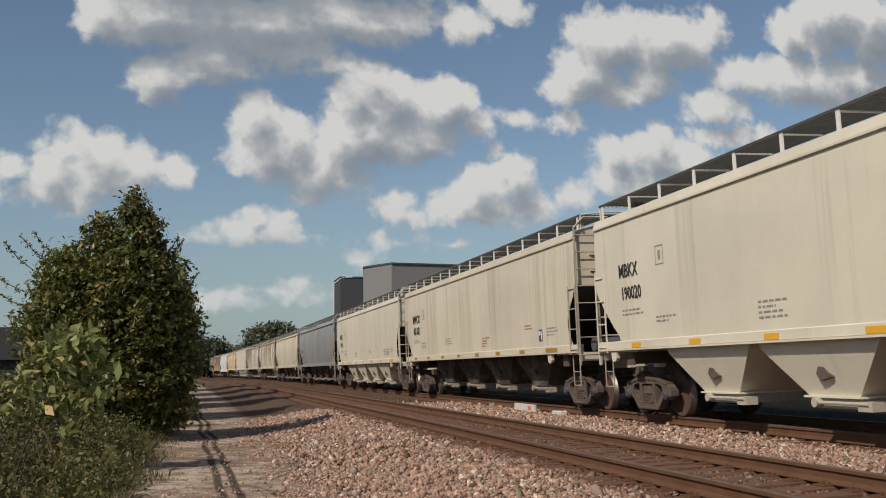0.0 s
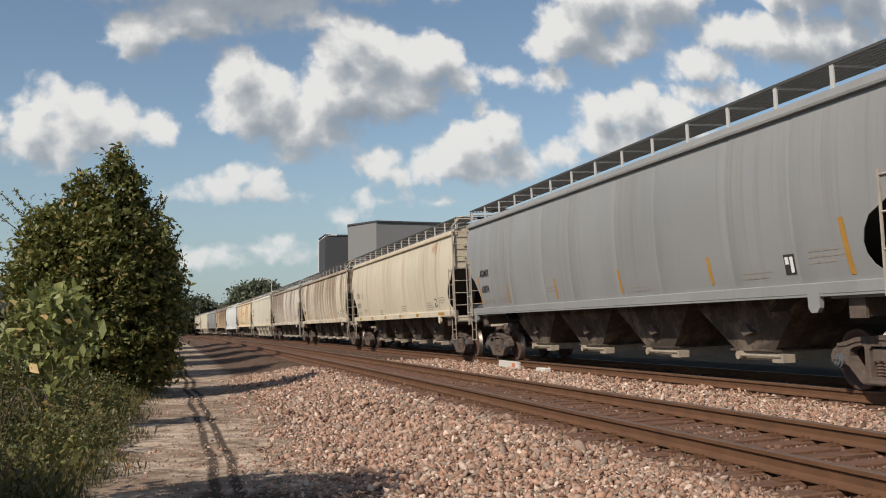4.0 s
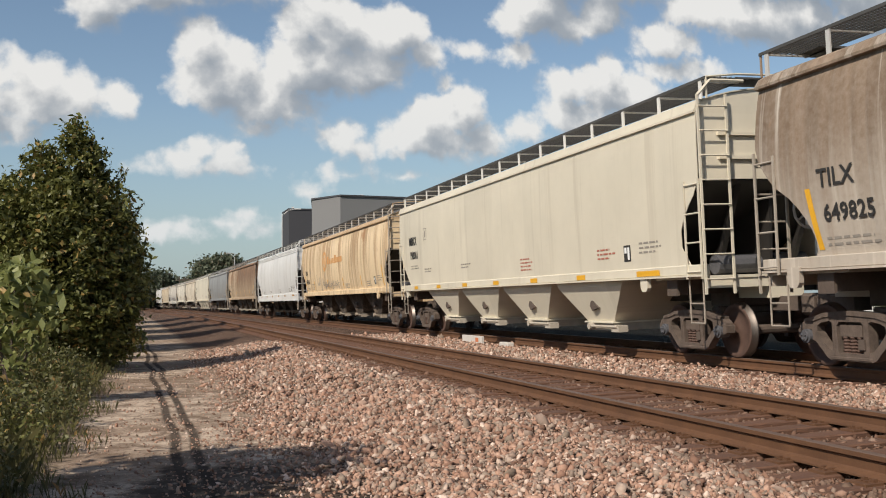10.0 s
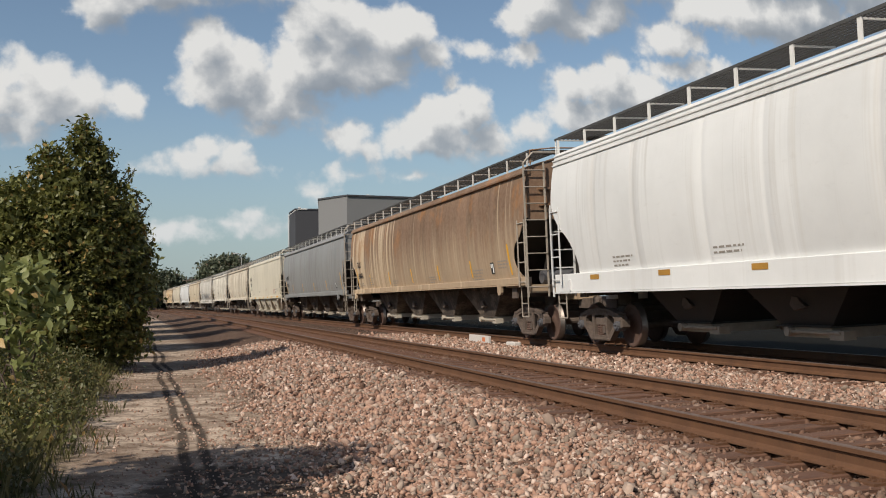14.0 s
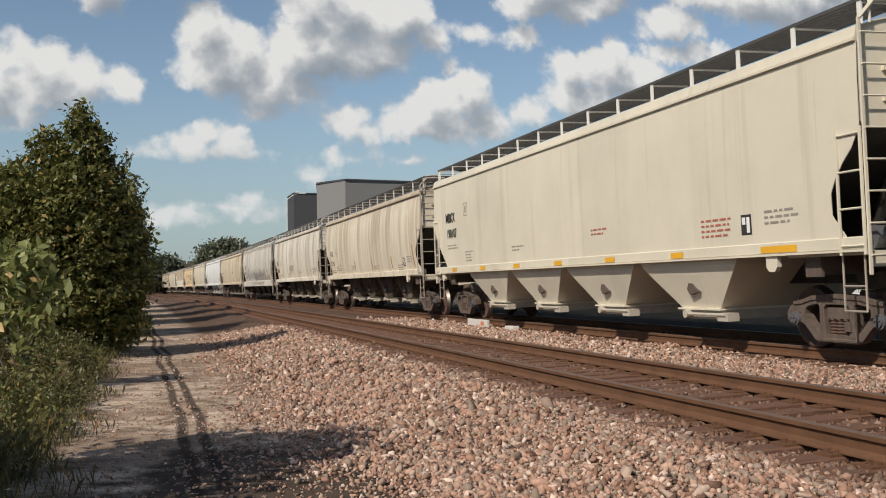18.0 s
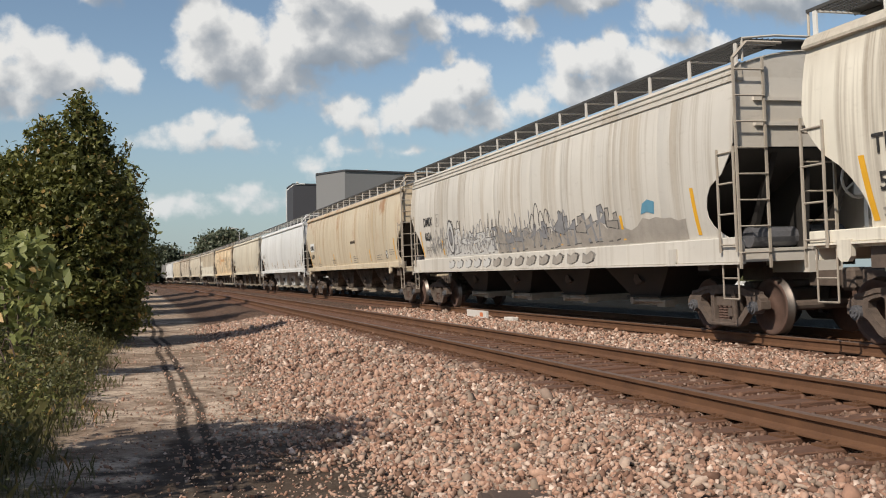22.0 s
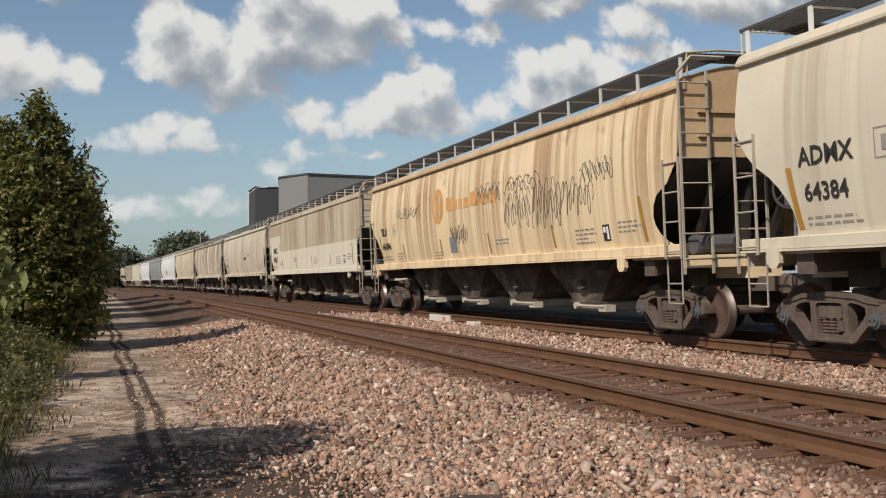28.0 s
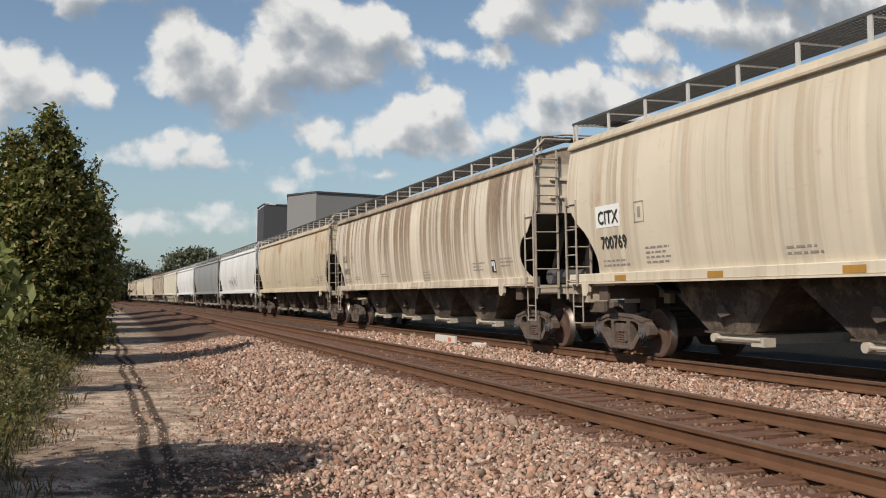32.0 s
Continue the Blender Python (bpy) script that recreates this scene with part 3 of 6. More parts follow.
def rail(name, xc, zc, cant, side, label, parent):
    prof = [(-0.07, -0.172), (-0.07, -0.160), (-0.018, -0.140), (-0.010, -0.125), (-0.010, -0.052), (-0.036, -0.040), (-0.036, -0.006), (-0.028, 0.0), (0.028, 0.0), (0.036, -0.006), (0.036, -0.040), (0.010, -0.052), (0.010, -0.125), (0.018, -0.140), (0.07, -0.160), (0.07, -0.172)]
    ys_ = list(range(-500, -40, 20)) + list(range(-40, 0, 5)) + list(range(0, 60, 2)) + list(range(60, 200, 5)) + list(range(200, 901, 20))
    off = side * 0.754
    c, s = math.cos(radians(-cant)), math.sin(radians(-cant))
    vs, fs, mi = [], [], []
    n = len(prof)
    for y in ys_:
        for px, pz in prof:
            u, v = off + px, pz
            vs.append((bend(xc + u * c - v * s, y), y, zc + u * s + v * c))
    for j in range(len(ys_) - 1):
        for i in range(n):
            k = (i + 1) % n
            fs.append((j * n + i, j * n + k, (j + 1) * n + k, (j + 1) * n + i))
            mi.append(1 if i in (6, 7, 8) else 0)
    ob = raw(name, vs, fs, ["rail_rust", "rail_top"], parent, label, idx=mi)
    return ob


def tie_mesh():
    bm = bmesh.new()
    box(bm, -1.30, 1.30, -0.115, 0.115, -0.18, 0.0, bev=0.012)
    me = bpy.data.meshes.new("tie")
    bm.to_mesh(me)
    bm.free()
    me.materials.append(MATS["tie_wood"])
    return me


def plate_mesh():
    bm = boxes((-0.19, 0.19, -0.095, 0.095, 0.0, 0.018))
    for sx in (-1, 1):
        for yy in (-0.05, 0.045):
            box(bm, sx * 0.082 - 0.017, sx * 0.082 + 0.017, yy - 0.016, yy + 0.016, 0.018, 0.040)
            box(bm, sx * 0.128 - 0.012, sx * 0.128 + 0.012, -yy * 0.5 - 0.012, -yy * 0.5 + 0.012, 0.018, 0.030)
    me = bpy.data.meshes.new("tie_plate")
    bm.to_mesh(me)
    bm.free()
    me.materials.append(MATS["rail_rust"])
    return me


def make_track(name, label, xc, zc, cant, near_from, near_to, plates):
    tr = root(name, label, "railway track", kind="structure")
    rail("rail", xc, zc, cant, -1, "rust-brown steel rail", tr)
    rail("rail", xc, zc, cant, 1, "rust-brown steel rail", tr)
    tm, pm = tie_mesh(), plate_mesh()
    rnd = random.Random(5 if plates else 6)
    pitch = 0.488
    vs, fs = [], []
    i = 0
    y = -8.0
    while y < 150:
        m = pose(bend(xc, y) + rnd.uniform(-0.03, 0.03), y + rnd.uniform(-0.02, 0.02), zc - 0.190, 0, cant, math.degrees(K * y) + rnd.uniform(-0.8, 0.8))
        if near_from < y < near_to:
            link_mesh("tie", tm, None, tr, m=m)
            if plates:
                for sx in (-0.754, 0.754):
                    link_mesh("tie_plate", pm, None, tr, m=m @ Matrix.Translation((sx, 0, 0.0)))
        else:
            b = len(vs)
            for v in tm.vertices:
                vs.append(m @ v.co)
            for p in tm.polygons:
                fs.append([b + k for k in p.vertices])
        y += pitch
    ob = raw("far_ties", vs, fs, "tie_wood", tr)
    ob["kind"] = "stuff"
    return tr


make_track("railway_track_near", "rusty railway track on wooden ties in pinkish ballast", NEAR_X, NEAR_Z, CANT["near"], 3.5, 50, True)
make_track("railway_track_far", "railway track on wooden ties under the passing train", FAR_X, FAR_Z, CANT["far"], 8.0, 45, False)


def make_ballast():
    """Loose stones as one heap of small faceted solids."""
    rng = np.random.default_rng(11)
    ico = bmesh.new()
    bmesh.ops.create_icosphere(ico, subdivisions=1, radius=1.0)
    base = np.array([v.co[:] for v in ico.verts])
    tris = np.array([[v.index for v in f.verts] for f in ico.faces])
    ico.free()
    zones = [  # x from, x to, y from, y to, stones a square metre, size
        (1.75, 4.5, 4.2, 9.0, 960, 0.0235), (1.75, 4.5, 9.0, 16.0, 560, 0.027), (1.75, 4.5, 16.0, 34.0, 230, 0.032), (1.25, 1.8, 4.2, 16.0, 330, 0.019), (0.5, 1.3, 4.2, 12.0, 130, 0.017), (1.0, 1.8, 12.0, 34.0, 90, 0.024),
        (4.4, 7.0, 3.5, 13.0, 420, 0.020), (4.4, 7.0, 13.0, 28.0, 150, 0.026),
        (6.9, 9.5, 5.0, 16.0, 560, 0.024), (6.9, 9.5, 16.0, 36.0, 230, 0.032), (9.4, 12.0, 8.0, 24.0, 60, 0.032),
        (-0.3, 1.0, 4.2, 11.0, 50, 0.014), (-0.9, 1.7, 5.0, 14.0, 90, 0.011), (-0.9, 1.9, 12.0, 26.0, 30, 0.016)]
    P, S = [], []
    for x0, x1, y0, y1, dens, size in zones:
        n = int((x1 - x0) * (y1 - y0) * dens)
        p = np.stack([rng.uniform(x0, x1, n), rng.uniform(y0, y1, n)], 1)
        # the edges of the heap are ragged
        p[:, 0] += rng.normal(0, 0.16, n) + 0.16 * np.sin(p[:, 1] * 1.9) * (p[:, 0] < 2.2)
        P.append(p)
        S.append(size * np.exp(rng.normal(0, 0.34, n)))
    P, S = np.concatenate(P), np.concatenate(S)
    n = len(P)
    Z = np.array([ground_z(a, b) for a, b in P]) + S * rng.uniform(-0.25, 0.55, n)
    # random turn of each stone
    q = rng.normal(size=(n, 4))
    q /= np.linalg.norm(q, axis=1)[:, None]
    w_, x_, y_, z_ = q.T
    Rm = np.stack([1 - 2 * (y_ * y_ + z_ * z_), 2 * (x_ * y_ - z_ * w_), 2 * (x_ * z_ + y_ * w_), 2 * (x_ * y_ + z_ * w_), 1 - 2 * (x_ * x_ + z_ * z_), 2 * (y_ * z_ - x_ * w_), 2 * (x_ * z_ - y_ * w_), 2 * (y_ * z_ + x_ * w_), 1 - 2 * (x_ * x_ + y_ * y_)], 1).reshape(n, 3, 3)
    shapes = np.stack([base * rng.uniform(0.50, 1.35, (len(base), 1)) * rng.uniform((0.8, 0.6, 0.45), (1.45, 1.1, 0.8)) for _ in range(24)])
    V = shapes[rng.integers(0, 24, n)] * S[:, None, None]
    V = np.einsum("nij,nkj->nki", Rm, V)
    V[:, :, 0] += P[:, 0:1]
    V[:, :, 1] += P[:, 1:2]
    V[:, :, 2] += Z[:, None]
    F = tris[None] + (np.arange(n) * len(base))[:, None, None]
    me = bpy.data.meshes.new("ballast_stones")
    V, F = V.reshape(-1, 3), F.reshape(-1, 3)
    me.vertices.add(len(V))
    me.vertices.foreach_set("co", V.ravel())
    me.loops.add(F.size)
    me.loops.foreach_set("vertex_index", F.ravel())
    me.polygons.add(len(F))
    me.polygons.foreach_set("loop_start", np.arange(0, F.size, 3))
    me.update(calc_edges=True)
    ob = link_mesh("ballast_stones", me, "ballast_stone")
    tagged(ob, "loose pinkish-grey crushed stone ballast around the tracks", "ballast", kind="stuff")


make_ballast()

# ---- the train ----
SLOW, FAST, EASE_FROM, EASE_TO = 13.3, 14.55, 5.5, 19.0  # the train gathers speed a little


def travel(t):
    """Metres the train has gone since the start."""
    gain = (FAST - SLOW) / (EASE_TO - EASE_FROM)
    d = min(max(t - EASE_FROM, 0.0), EASE_TO - EASE_FROM)
    return SLOW * t + gain * d * d / 2 + (FAST - SLOW) * max(t - EASE_TO, 0.0)


YB_GAP = 0.78  # from the coupling to the end of the car's body
CUT_ROUND = ((4.3, 0.0), (3.05, 0.0), (2.95, 0.06), (2.75, 0.24), (2.58, 0.40), (2.50, 0.66), (2.38, 0.80), (2.15, 0.90), (1.9, 0.86), (1.72, 0.66), (1.6, 0.36))
CUT_ROUND_FRONT = ((4.3, 0.0), (3.2, 0.0), (2.9, 0.16), (2.6, 0.45), (2.4, 0.80), (2.1, 1.05), (1.85, 1.20), (1.6, 1.15))
CUT_FLAT_LEAD = ((4.3, 0.0), (3.05, 0.0), (2.8, 0.12), (2.5, 0.45), (2.2, 0.62), (1.9, 0.62), (1.6, 0.35))
CUT_FLAT = ((4.3, 0.0), (2.75, 0.0), (2.55, 0.12), (1.95, 0.75), (1.6, 1.20))
SEC_ROUND = ((1.49, 1.58), (1.535, 1.8), (1.575, 2.1), (1.605, 2.45), (1.62, 2.8), (1.62, 3.1), (1.605, 3.4), (1.575, 3.7), (1.535, 3.95), (1.49, 4.15))
SEC_FLAT = ((1.60, 1.58), (1.605, 1.9), (1.61, 2.2), (1.615, 2.6), (1.62, 2.9), (1.62, 3.2), (1.62, 3.6), (1.61, 3.95), (1.60, 4.15))


def cut(table, z):
    t = sorted(table)
    return float(np.interp(z, [p[0] for p in t], [p[1] for p in t]))


def side_shell(half, sec, cut_front, cut_rear, seams):
    """Both side sheets with shallow weld grooves, closed inwards by a 12 mm return."""
    zs = []
    for (xa, za), (xb, zb) in zip(sec, sec[1:]):
        zs += [(xa, za), ((xa + xb) / 2, (za + zb) / 2)]
    zs.append(sec[-1])
    us = sorted({round(u, 4) for u in [i / 40 for i in range(41)]} | {round(s + d, 4) for s in seams for d in (-0.0022, 0.0, 0.0022)})
    grooves = set(round(s, 4) for s in seams)
    vs, fs = [], []
    for sx in (-1, 1):
        for depth in (0.0, 0.012):
            b = len(vs)
            for x, z in zs:
                ya, yb = -half + cut(cut_front, z), half - cut(cut_rear, z)
                for u in us:
                    g = 0.012 if u in grooves else 0.0
                    # the grid keeps its columns upright away from the ends
                    y = -half + u * 2 * half
                    e_ = half - 1.4
                    if y > e_:
                        y = e_ + (y - e_) * (yb - e_) / (half - e_)
                    elif y < -e_:
                        y = -e_ + (y + e_) * (ya + e_) / (-half + e_)
                    vs.append((sx * (x - g - depth), y, z))
            n = len(us)
            for j in range(len(zs) - 1):
                for i in range(n - 1):
                    q = (b + j * n + i, b + j * n + i + 1, b + (j + 1) * n + i + 1, b + (j + 1) * n + i)
                    fs.append(q if (sx < 0) == (depth > 0) else q[::-1])
            if depth:
                o = b - n * len(zs)
                for i in range(n - 1):
                    fs.append((o + i, o + i + 1, b + i + 1, b + i))
                for j in range(len(zs) - 1):
                    for k in (0, n - 1):
                        fs.append((o + j * n + k, o + (j + 1) * n + k, b + (j + 1) * n + k, b + j * n + k))
    return vs, fs


def lathe(bm, prof, n=28):
    """Turn (radius, x) points round the x axis."""
    rings = [[bm.verts.new((x, r * math.cos(2 * math.pi * i / n), r * math.sin(2 * math.pi * i / n))) for i in range(n)] for r, x in prof]
    for a, b in zip(rings, rings[1:]):
        for i in range(n):
            bm.faces.new((a[i], a[(i + 1) % n], b[(i + 1) % n], b[i]))
    for ring in (rings[0], rings[-1]):
        bm.faces.new(ring)
    bmesh.ops.recalc_face_normals(bm, faces=bm.faces)


def make_truck(car, yc):
    tr = part("truck", boxes((-1.0, 1.0, -0.22, 0.22, 0.42, 0.72), (-0.6, 0.6, -0.16, 0.16, 0.72, 0.86), bev=0.03), "truck_steel", car, "rusty cast-steel truck bolster", pose(0, yc, 0))
    for sx in (-1, 1):
        bm = bmesh.new()
        x0, x1 = sorted((sx * 0.98, sx * 1.12))
        # one cast frame: arched top, jaws over the bearings, slanting arms to the spring seat, three openings
        rim = [(0.0, 0.80), (0.30, 0.795), (0.55, 0.76), (0.78, 0.70), (0.98, 0.665), (1.07, 0.61), (1.085, 0.50), (1.06, 0.42), (0.99, 0.41), (0.98, 0.555), (0.80, 0.555), (0.79, 0.41), (0.71, 0.37), (0.60, 0.27), (0.50, 0.17), (0.42, 0.135)]
        outer = rim + [(-y, z) for y, z in rim[:0:-1]]
        eye = [(0.37, 0.27), (0.45, 0.285), (0.60, 0.42), (0.69, 0.53), (0.68, 0.615), (0.60, 0.655), (0.42, 0.685), (0.365, 0.66)]
        middle = [(-0.25, 0.24), (0.25, 0.24), (0.27, 0.62), (0.22, 0.675), (-0.22, 0.675), (-0.27, 0.62)]
        loops, edges = (outer, eye, [(-y, z) for y, z in eye], middle), []
        for loop in loops:
            vs = [bm.verts.new((x0, y, z)) for y, z in loop]
            edges += [bm.edges.new((vs[k], vs[(k + 1) % len(vs)])) for k in range(len(vs))]
        sheet = [f for f in bmesh.ops.triangle_fill(bm, edges=edges, use_beauty=True)["geom"] if isinstance(f, bmesh.types.BMFace)]
        grown = bmesh.ops.extrude_face_region(bm, geom=sheet, use_keep_orig=True)["geom"]
        for v in grown:
            if isinstance(v, bmesh.types.BMVert):
                v.co.x = x1
        # raised rib along the top and the pedestal bosses
        rib = [(0.0, 0.83), (0.52, 0.80), (0.74, 0.74), (0.94, 0.71), (0.94, 0.665), (0.74, 0.68), (0.52, 0.735), (0.0, 0.765)]
        for s in (-1, 1):
            prism(bm, [(s * y, z) for y, z in rib], "x", x0 - 0.02, x1 + 0.02)
            prism(bm, [(s * 1.0, 0.60), (s * 1.095, 0.56), (s * 1.095, 0.44), (s * 1.03, 0.42), (s * 1.0, 0.44)], "x", x0 - 0.01, x1 + 0.025)
            prism(bm, [(s * 0.31, 0.72), (s * 0.36, 0.72), (s * 0.36, 0.20), (s * 0.31, 0.20)], "x", x0 - 0.005, x1 + 0.018)
        box(bm, x0 - 0.01, x1 + 0.02, -0.42, 0.42, 0.13, 0.20, bev=0.02)
        bmesh.ops.recalc_face_normals(bm, faces=bm.faces)
        box(bm, x0 + 0.02, x1 + 0.012, -0.22, 0.22, 0.47, 0.63)
        part("side_frame", bm, "frame_dust", tr, "brown rusted cast side frame")
        for yy in (-0.14, 0.0, 0.14):
            bm = bmesh.new()
            rings = []
            for k in range(13):
                r = 0.064 if k % 2 else 0.046
                rings.append([bm.verts.new((sx * 1.05 + r * math.cos(a), yy + r * math.sin(a), 0.205 + 0.0225 * k)) for a in (q * math.pi / 4 for q in range(8))])
            for a, b in zip(rings, rings[1:]):
                for q in range(8):
                    bm.faces.new((a[q], a[(q + 1) % 8], b[(q + 1) % 8], b[q]))
            part("coil_spring", bm, "wheel_rust", tr)
        bm = boxes((sx * 1.125 - 0.02, sx * 1.125 + 0.02, -0.30, -0.18, 0.30, 0.44))
        part("brake_bracket", bm, "truck_steel", tr)
    for yy in (-0.889, 0.889):
        for sx in (-1, 1):
            bm = bmesh.new()
            lathe(bm, [(0.05, sx * 0.80), (0.13, sx * 0.825), (0.16, sx * 0.80), (0.36, sx * 0.775), (0.385, sx * 0.815), (0.445, sx * 0.82), (0.455, sx * 0.81), (0.459, sx * 0.72), (0.485, sx * 0.705), (0.485, sx * 0.685), (0.40, sx * 0.68), (0.15, sx * 0.70), (0.09, sx * 0.66)], 32)
            w = part("wheel", bm, ["wheel_rust", "wheel_tread"], tr, "rust-brown steel wheel with a polished tread", smooth=False)
            w.matrix_parent_inverse = pose(0, yy, 0.457)
            for f in w.data.polygons:
                r = math.hypot(f.center[1], f.center[2])
                if r > 0.448:
                    f.material_index = 1
                f.use_smooth = True
            bm = bmesh.new()
            tube(bm, (sx * 0.98, yy, 0.457), (sx * 1.17, yy, 0.457), 0.105, 14)
            tube(bm, (sx * 1.17, yy, 0.457), (sx * 1.20, yy, 0.457), 0.075, 14)
            for k in range(3):
                a = k * 2.094 + 0.5
                tube(bm, (sx * 1.20, yy + 0.045 * math.cos(a), 0.457 + 0.045 * math.sin(a)), (sx * 1.222, yy + 0.045 * math.cos(a), 0.457 + 0.045 * math.sin(a)), 0.016, 6)
            part("bearing_cap", bm, "bearing_paint", tr)
        bm = bmesh.new()
        tube(bm, (-0.68, yy, 0.457), (0.68, yy, 0.457), 0.085, 10)
        part("axle", bm, "truck_steel", tr)
    return tr


def ladder(car, x_side, y0, y1, z0, z1, name, mat="ladder_paint", n=None):
    bm = bmesh.new()
    for y in (y0, y1):
        box(bm, x_side - 0.012, x_side + 0.012, y - 0.02, y + 0.02, z0, z1)
    n = n or max(3, round((z1 - z0) / 0.40))
    for i in range(n):
        z = z0 + 0.12 + i * (z1 - z0 - 0.2) / (n - 1)
        tube(bm, (x_side, y0, z), (x_side, y1, z), 0.016, 6)
    return part(name, bm, mat, car)


def make_car_template(kind, length):
    half = length / 2 - YB_GAP
    flat = kind.startswith("flat")
    sec = SEC_FLAT if flat else SEC_ROUND
    cf, cr = (CUT_FLAT_LEAD, CUT_FLAT) if flat else (CUT_ROUND, CUT_ROUND_FRONT)
    car = root("covered_hopper_car", "weathered covered hopper railway car", "railway car", "cars of the freight train")
    seams = [] if flat else [i / 9 + (0.012 if i % 2 else -0.008) for i in range(1, 9)]
    vs, fs = side_shell(half, sec, cf, cr, seams)
    body = raw("body", vs, fs, "car_paint", car, smooth=True)
    xe = sec[-1][0]
    # top chord: an angle standing proud along the eaves
    for sx in (-1, 1):
        bm = bmesh.new()
        if flat:
            poly = [(sx * (xe - 0.02), 4.12), (sx * (xe + 0.045), 4.13), (sx * (xe + 0.045), 4.17), (sx * (xe + 0.02), 4.18), (sx * (xe - 0.02), 4.33), (sx * (xe - 0.10), 4.36), (sx * (xe - 0.10), 4.12)]
        elif kind == "ribbed":
            poly = [(sx * (xe - 0.02), 4.06), (sx * (xe + 0.05), 4.07), (sx * (xe + 0.05), 4.10), (sx * (xe + 0.02), 4.11), (sx * (xe + 0.02), 4.17), (sx * (xe + 0.04), 4.18), (sx * (xe + 0.04), 4.21), (sx * (xe - 0.01), 4.22), (sx * (xe - 0.02), 4.28), (sx * (xe + 0.01), 4.29), (sx * (xe - 0.08), 4.37), (sx * (xe - 0.12), 4.06)]
        else:
            poly = [(sx * (xe - 0.03), 4.13), (sx * (xe + 0.075), 4.15), (sx * (xe + 0.08), 4.19), (sx * (xe + 0.01), 4.30), (sx * (xe - 0.08), 4.35), (sx * (xe - 0.08), 4.13)]
        prism(bm, poly, "y", -half, half)
        part("top_chord", bm, "car_paint", car)
    # roof
    vs, fs = [], []
    arc = [(xe - 0.09 - (xe - 0.09) * 2 * i / 10, 4.345 + 0.24 * (1 - ((i - 5) / 5) ** 2)) for i in range(11)]
    for y in (-half, half):
        for x, z in arc:
            vs.append((x, y, z))
        for x, z in arc:
            vs.append((x, y, z - 0.02))
    for i in range(10):
        fs.append((i, i + 1, 22 + i + 1, 22 + i))
        fs.append((11 + i + 1, 11 + i, 33 + i, 33 + i + 1))
        fs.append((i + 1, i, 11 + i, 11 + i + 1))
        fs.append((22 + i, 22 + i + 1, 33 + i + 1, 33 + i))
    raw("roof", vs, fs, "car_paint", car)
    part("roof_hatch", boxes((-0.36, 0.36, -half + 1.0, half - 1.0, 4.57, 4.68), bev=0.03), "car_paint", car, "long trough hatch along the roof")
    # ends: upper wall and the slope sheet beneath it, blackened for the recess's shade
    for sy in (-1, 1):
        ye = sy * (half - 0.03)
        bm = bmesh.new()
        top = [(x, z - 0.01) for x, z in arc]
        prism(bm, [(-1.46, 3.02)] + [(-1.585, 3.1), (-1.575, 3.6), (-xe + 0.01, 4.12)] + top[::-1] + [(xe - 0.01, 4.12), (1.575, 3.6), (1.585, 3.1), (1.46, 3.02)], "y", *sorted((ye, ye - sy * 0.03)))
        for z in (3.35, 3.75):
            box(bm, -1.2, 1.2, min(ye, ye + sy * 0.05), max(ye, ye + sy * 0.05), z, z + 0.06)
        part("end_wall", bm, "car_paint", car)
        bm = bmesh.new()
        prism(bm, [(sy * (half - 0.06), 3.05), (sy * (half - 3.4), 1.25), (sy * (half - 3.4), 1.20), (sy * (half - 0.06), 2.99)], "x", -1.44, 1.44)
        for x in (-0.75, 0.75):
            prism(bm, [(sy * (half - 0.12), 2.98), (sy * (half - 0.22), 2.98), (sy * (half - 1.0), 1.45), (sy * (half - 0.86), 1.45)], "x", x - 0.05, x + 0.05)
        # web plate over the centre sill carrying the slope, added to block see-through light
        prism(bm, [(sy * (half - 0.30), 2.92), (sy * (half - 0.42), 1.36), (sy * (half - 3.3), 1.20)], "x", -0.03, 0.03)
        part("slope_sheet", bm, "black_steel", car, "end slope sheet coloured black for its shade")
        # platform over the draft gear
        lo, hi = sorted((sy * (half + 0.02), sy * (half - 1.75)))
        part("end_platform", boxes((-1.5, 1.5, lo, hi, 1.36, 1.41), (-1.5, 1.5, *sorted((sy * half, sy * (half - 0.09))), 1.20, 1.36), (-0.32, 0.32, lo, hi, 1.0, 1.36)), "car_paint", car)
        yt = sy * (length / 2 - 2.02)
        part("bolster", boxes((-1.44, 1.44, yt - 0.13, yt + 0.13, 1.10, 1.40), (-0.5, 0.5, yt - 0.3, yt + 0.3, 0.87, 1.12), (-1.47, -1.42, yt - 0.17, yt + 0.17, 1.08, 1.42), (1.42, 1.47, yt - 0.17, yt + 0.17, 1.08, 1.42)), "truck_steel", car)
        yp = yt + (0.75 if sy < 0 else 0.50)
        for sx in (-1, 1):
            x0, x1 = sorted((sx * 1.54, sx * 1.615))
            bm = bmesh.new()
            prism(bm, [(yp - 0.14, 1.46), (yp + 0.14, 1.46), (yp + 0.13, 1.24), (yp + 0.07, 1.17), (yp - 0.07, 1.17), (yp - 0.13, 1.24)], "x", x0, x1)
            part("jacking_pad", bm, "car_paint", car, "painted jacking plate under the sill")
        bm = boxes((-0.16, 0.16, *sorted((sy * (half - 0.2), sy * (length / 2 - 0.30))), 0.78, 1.02))
        box(bm, -0.12, 0.20, *sorted((sy * (length / 2 - 0.32), sy * (length / 2 - 0.01))), 0.70, 1.06, bev=0.05)
        part("coupler", bm, "truck_steel", car, "rusty knuckle coupler")
        bm = bmesh.new()
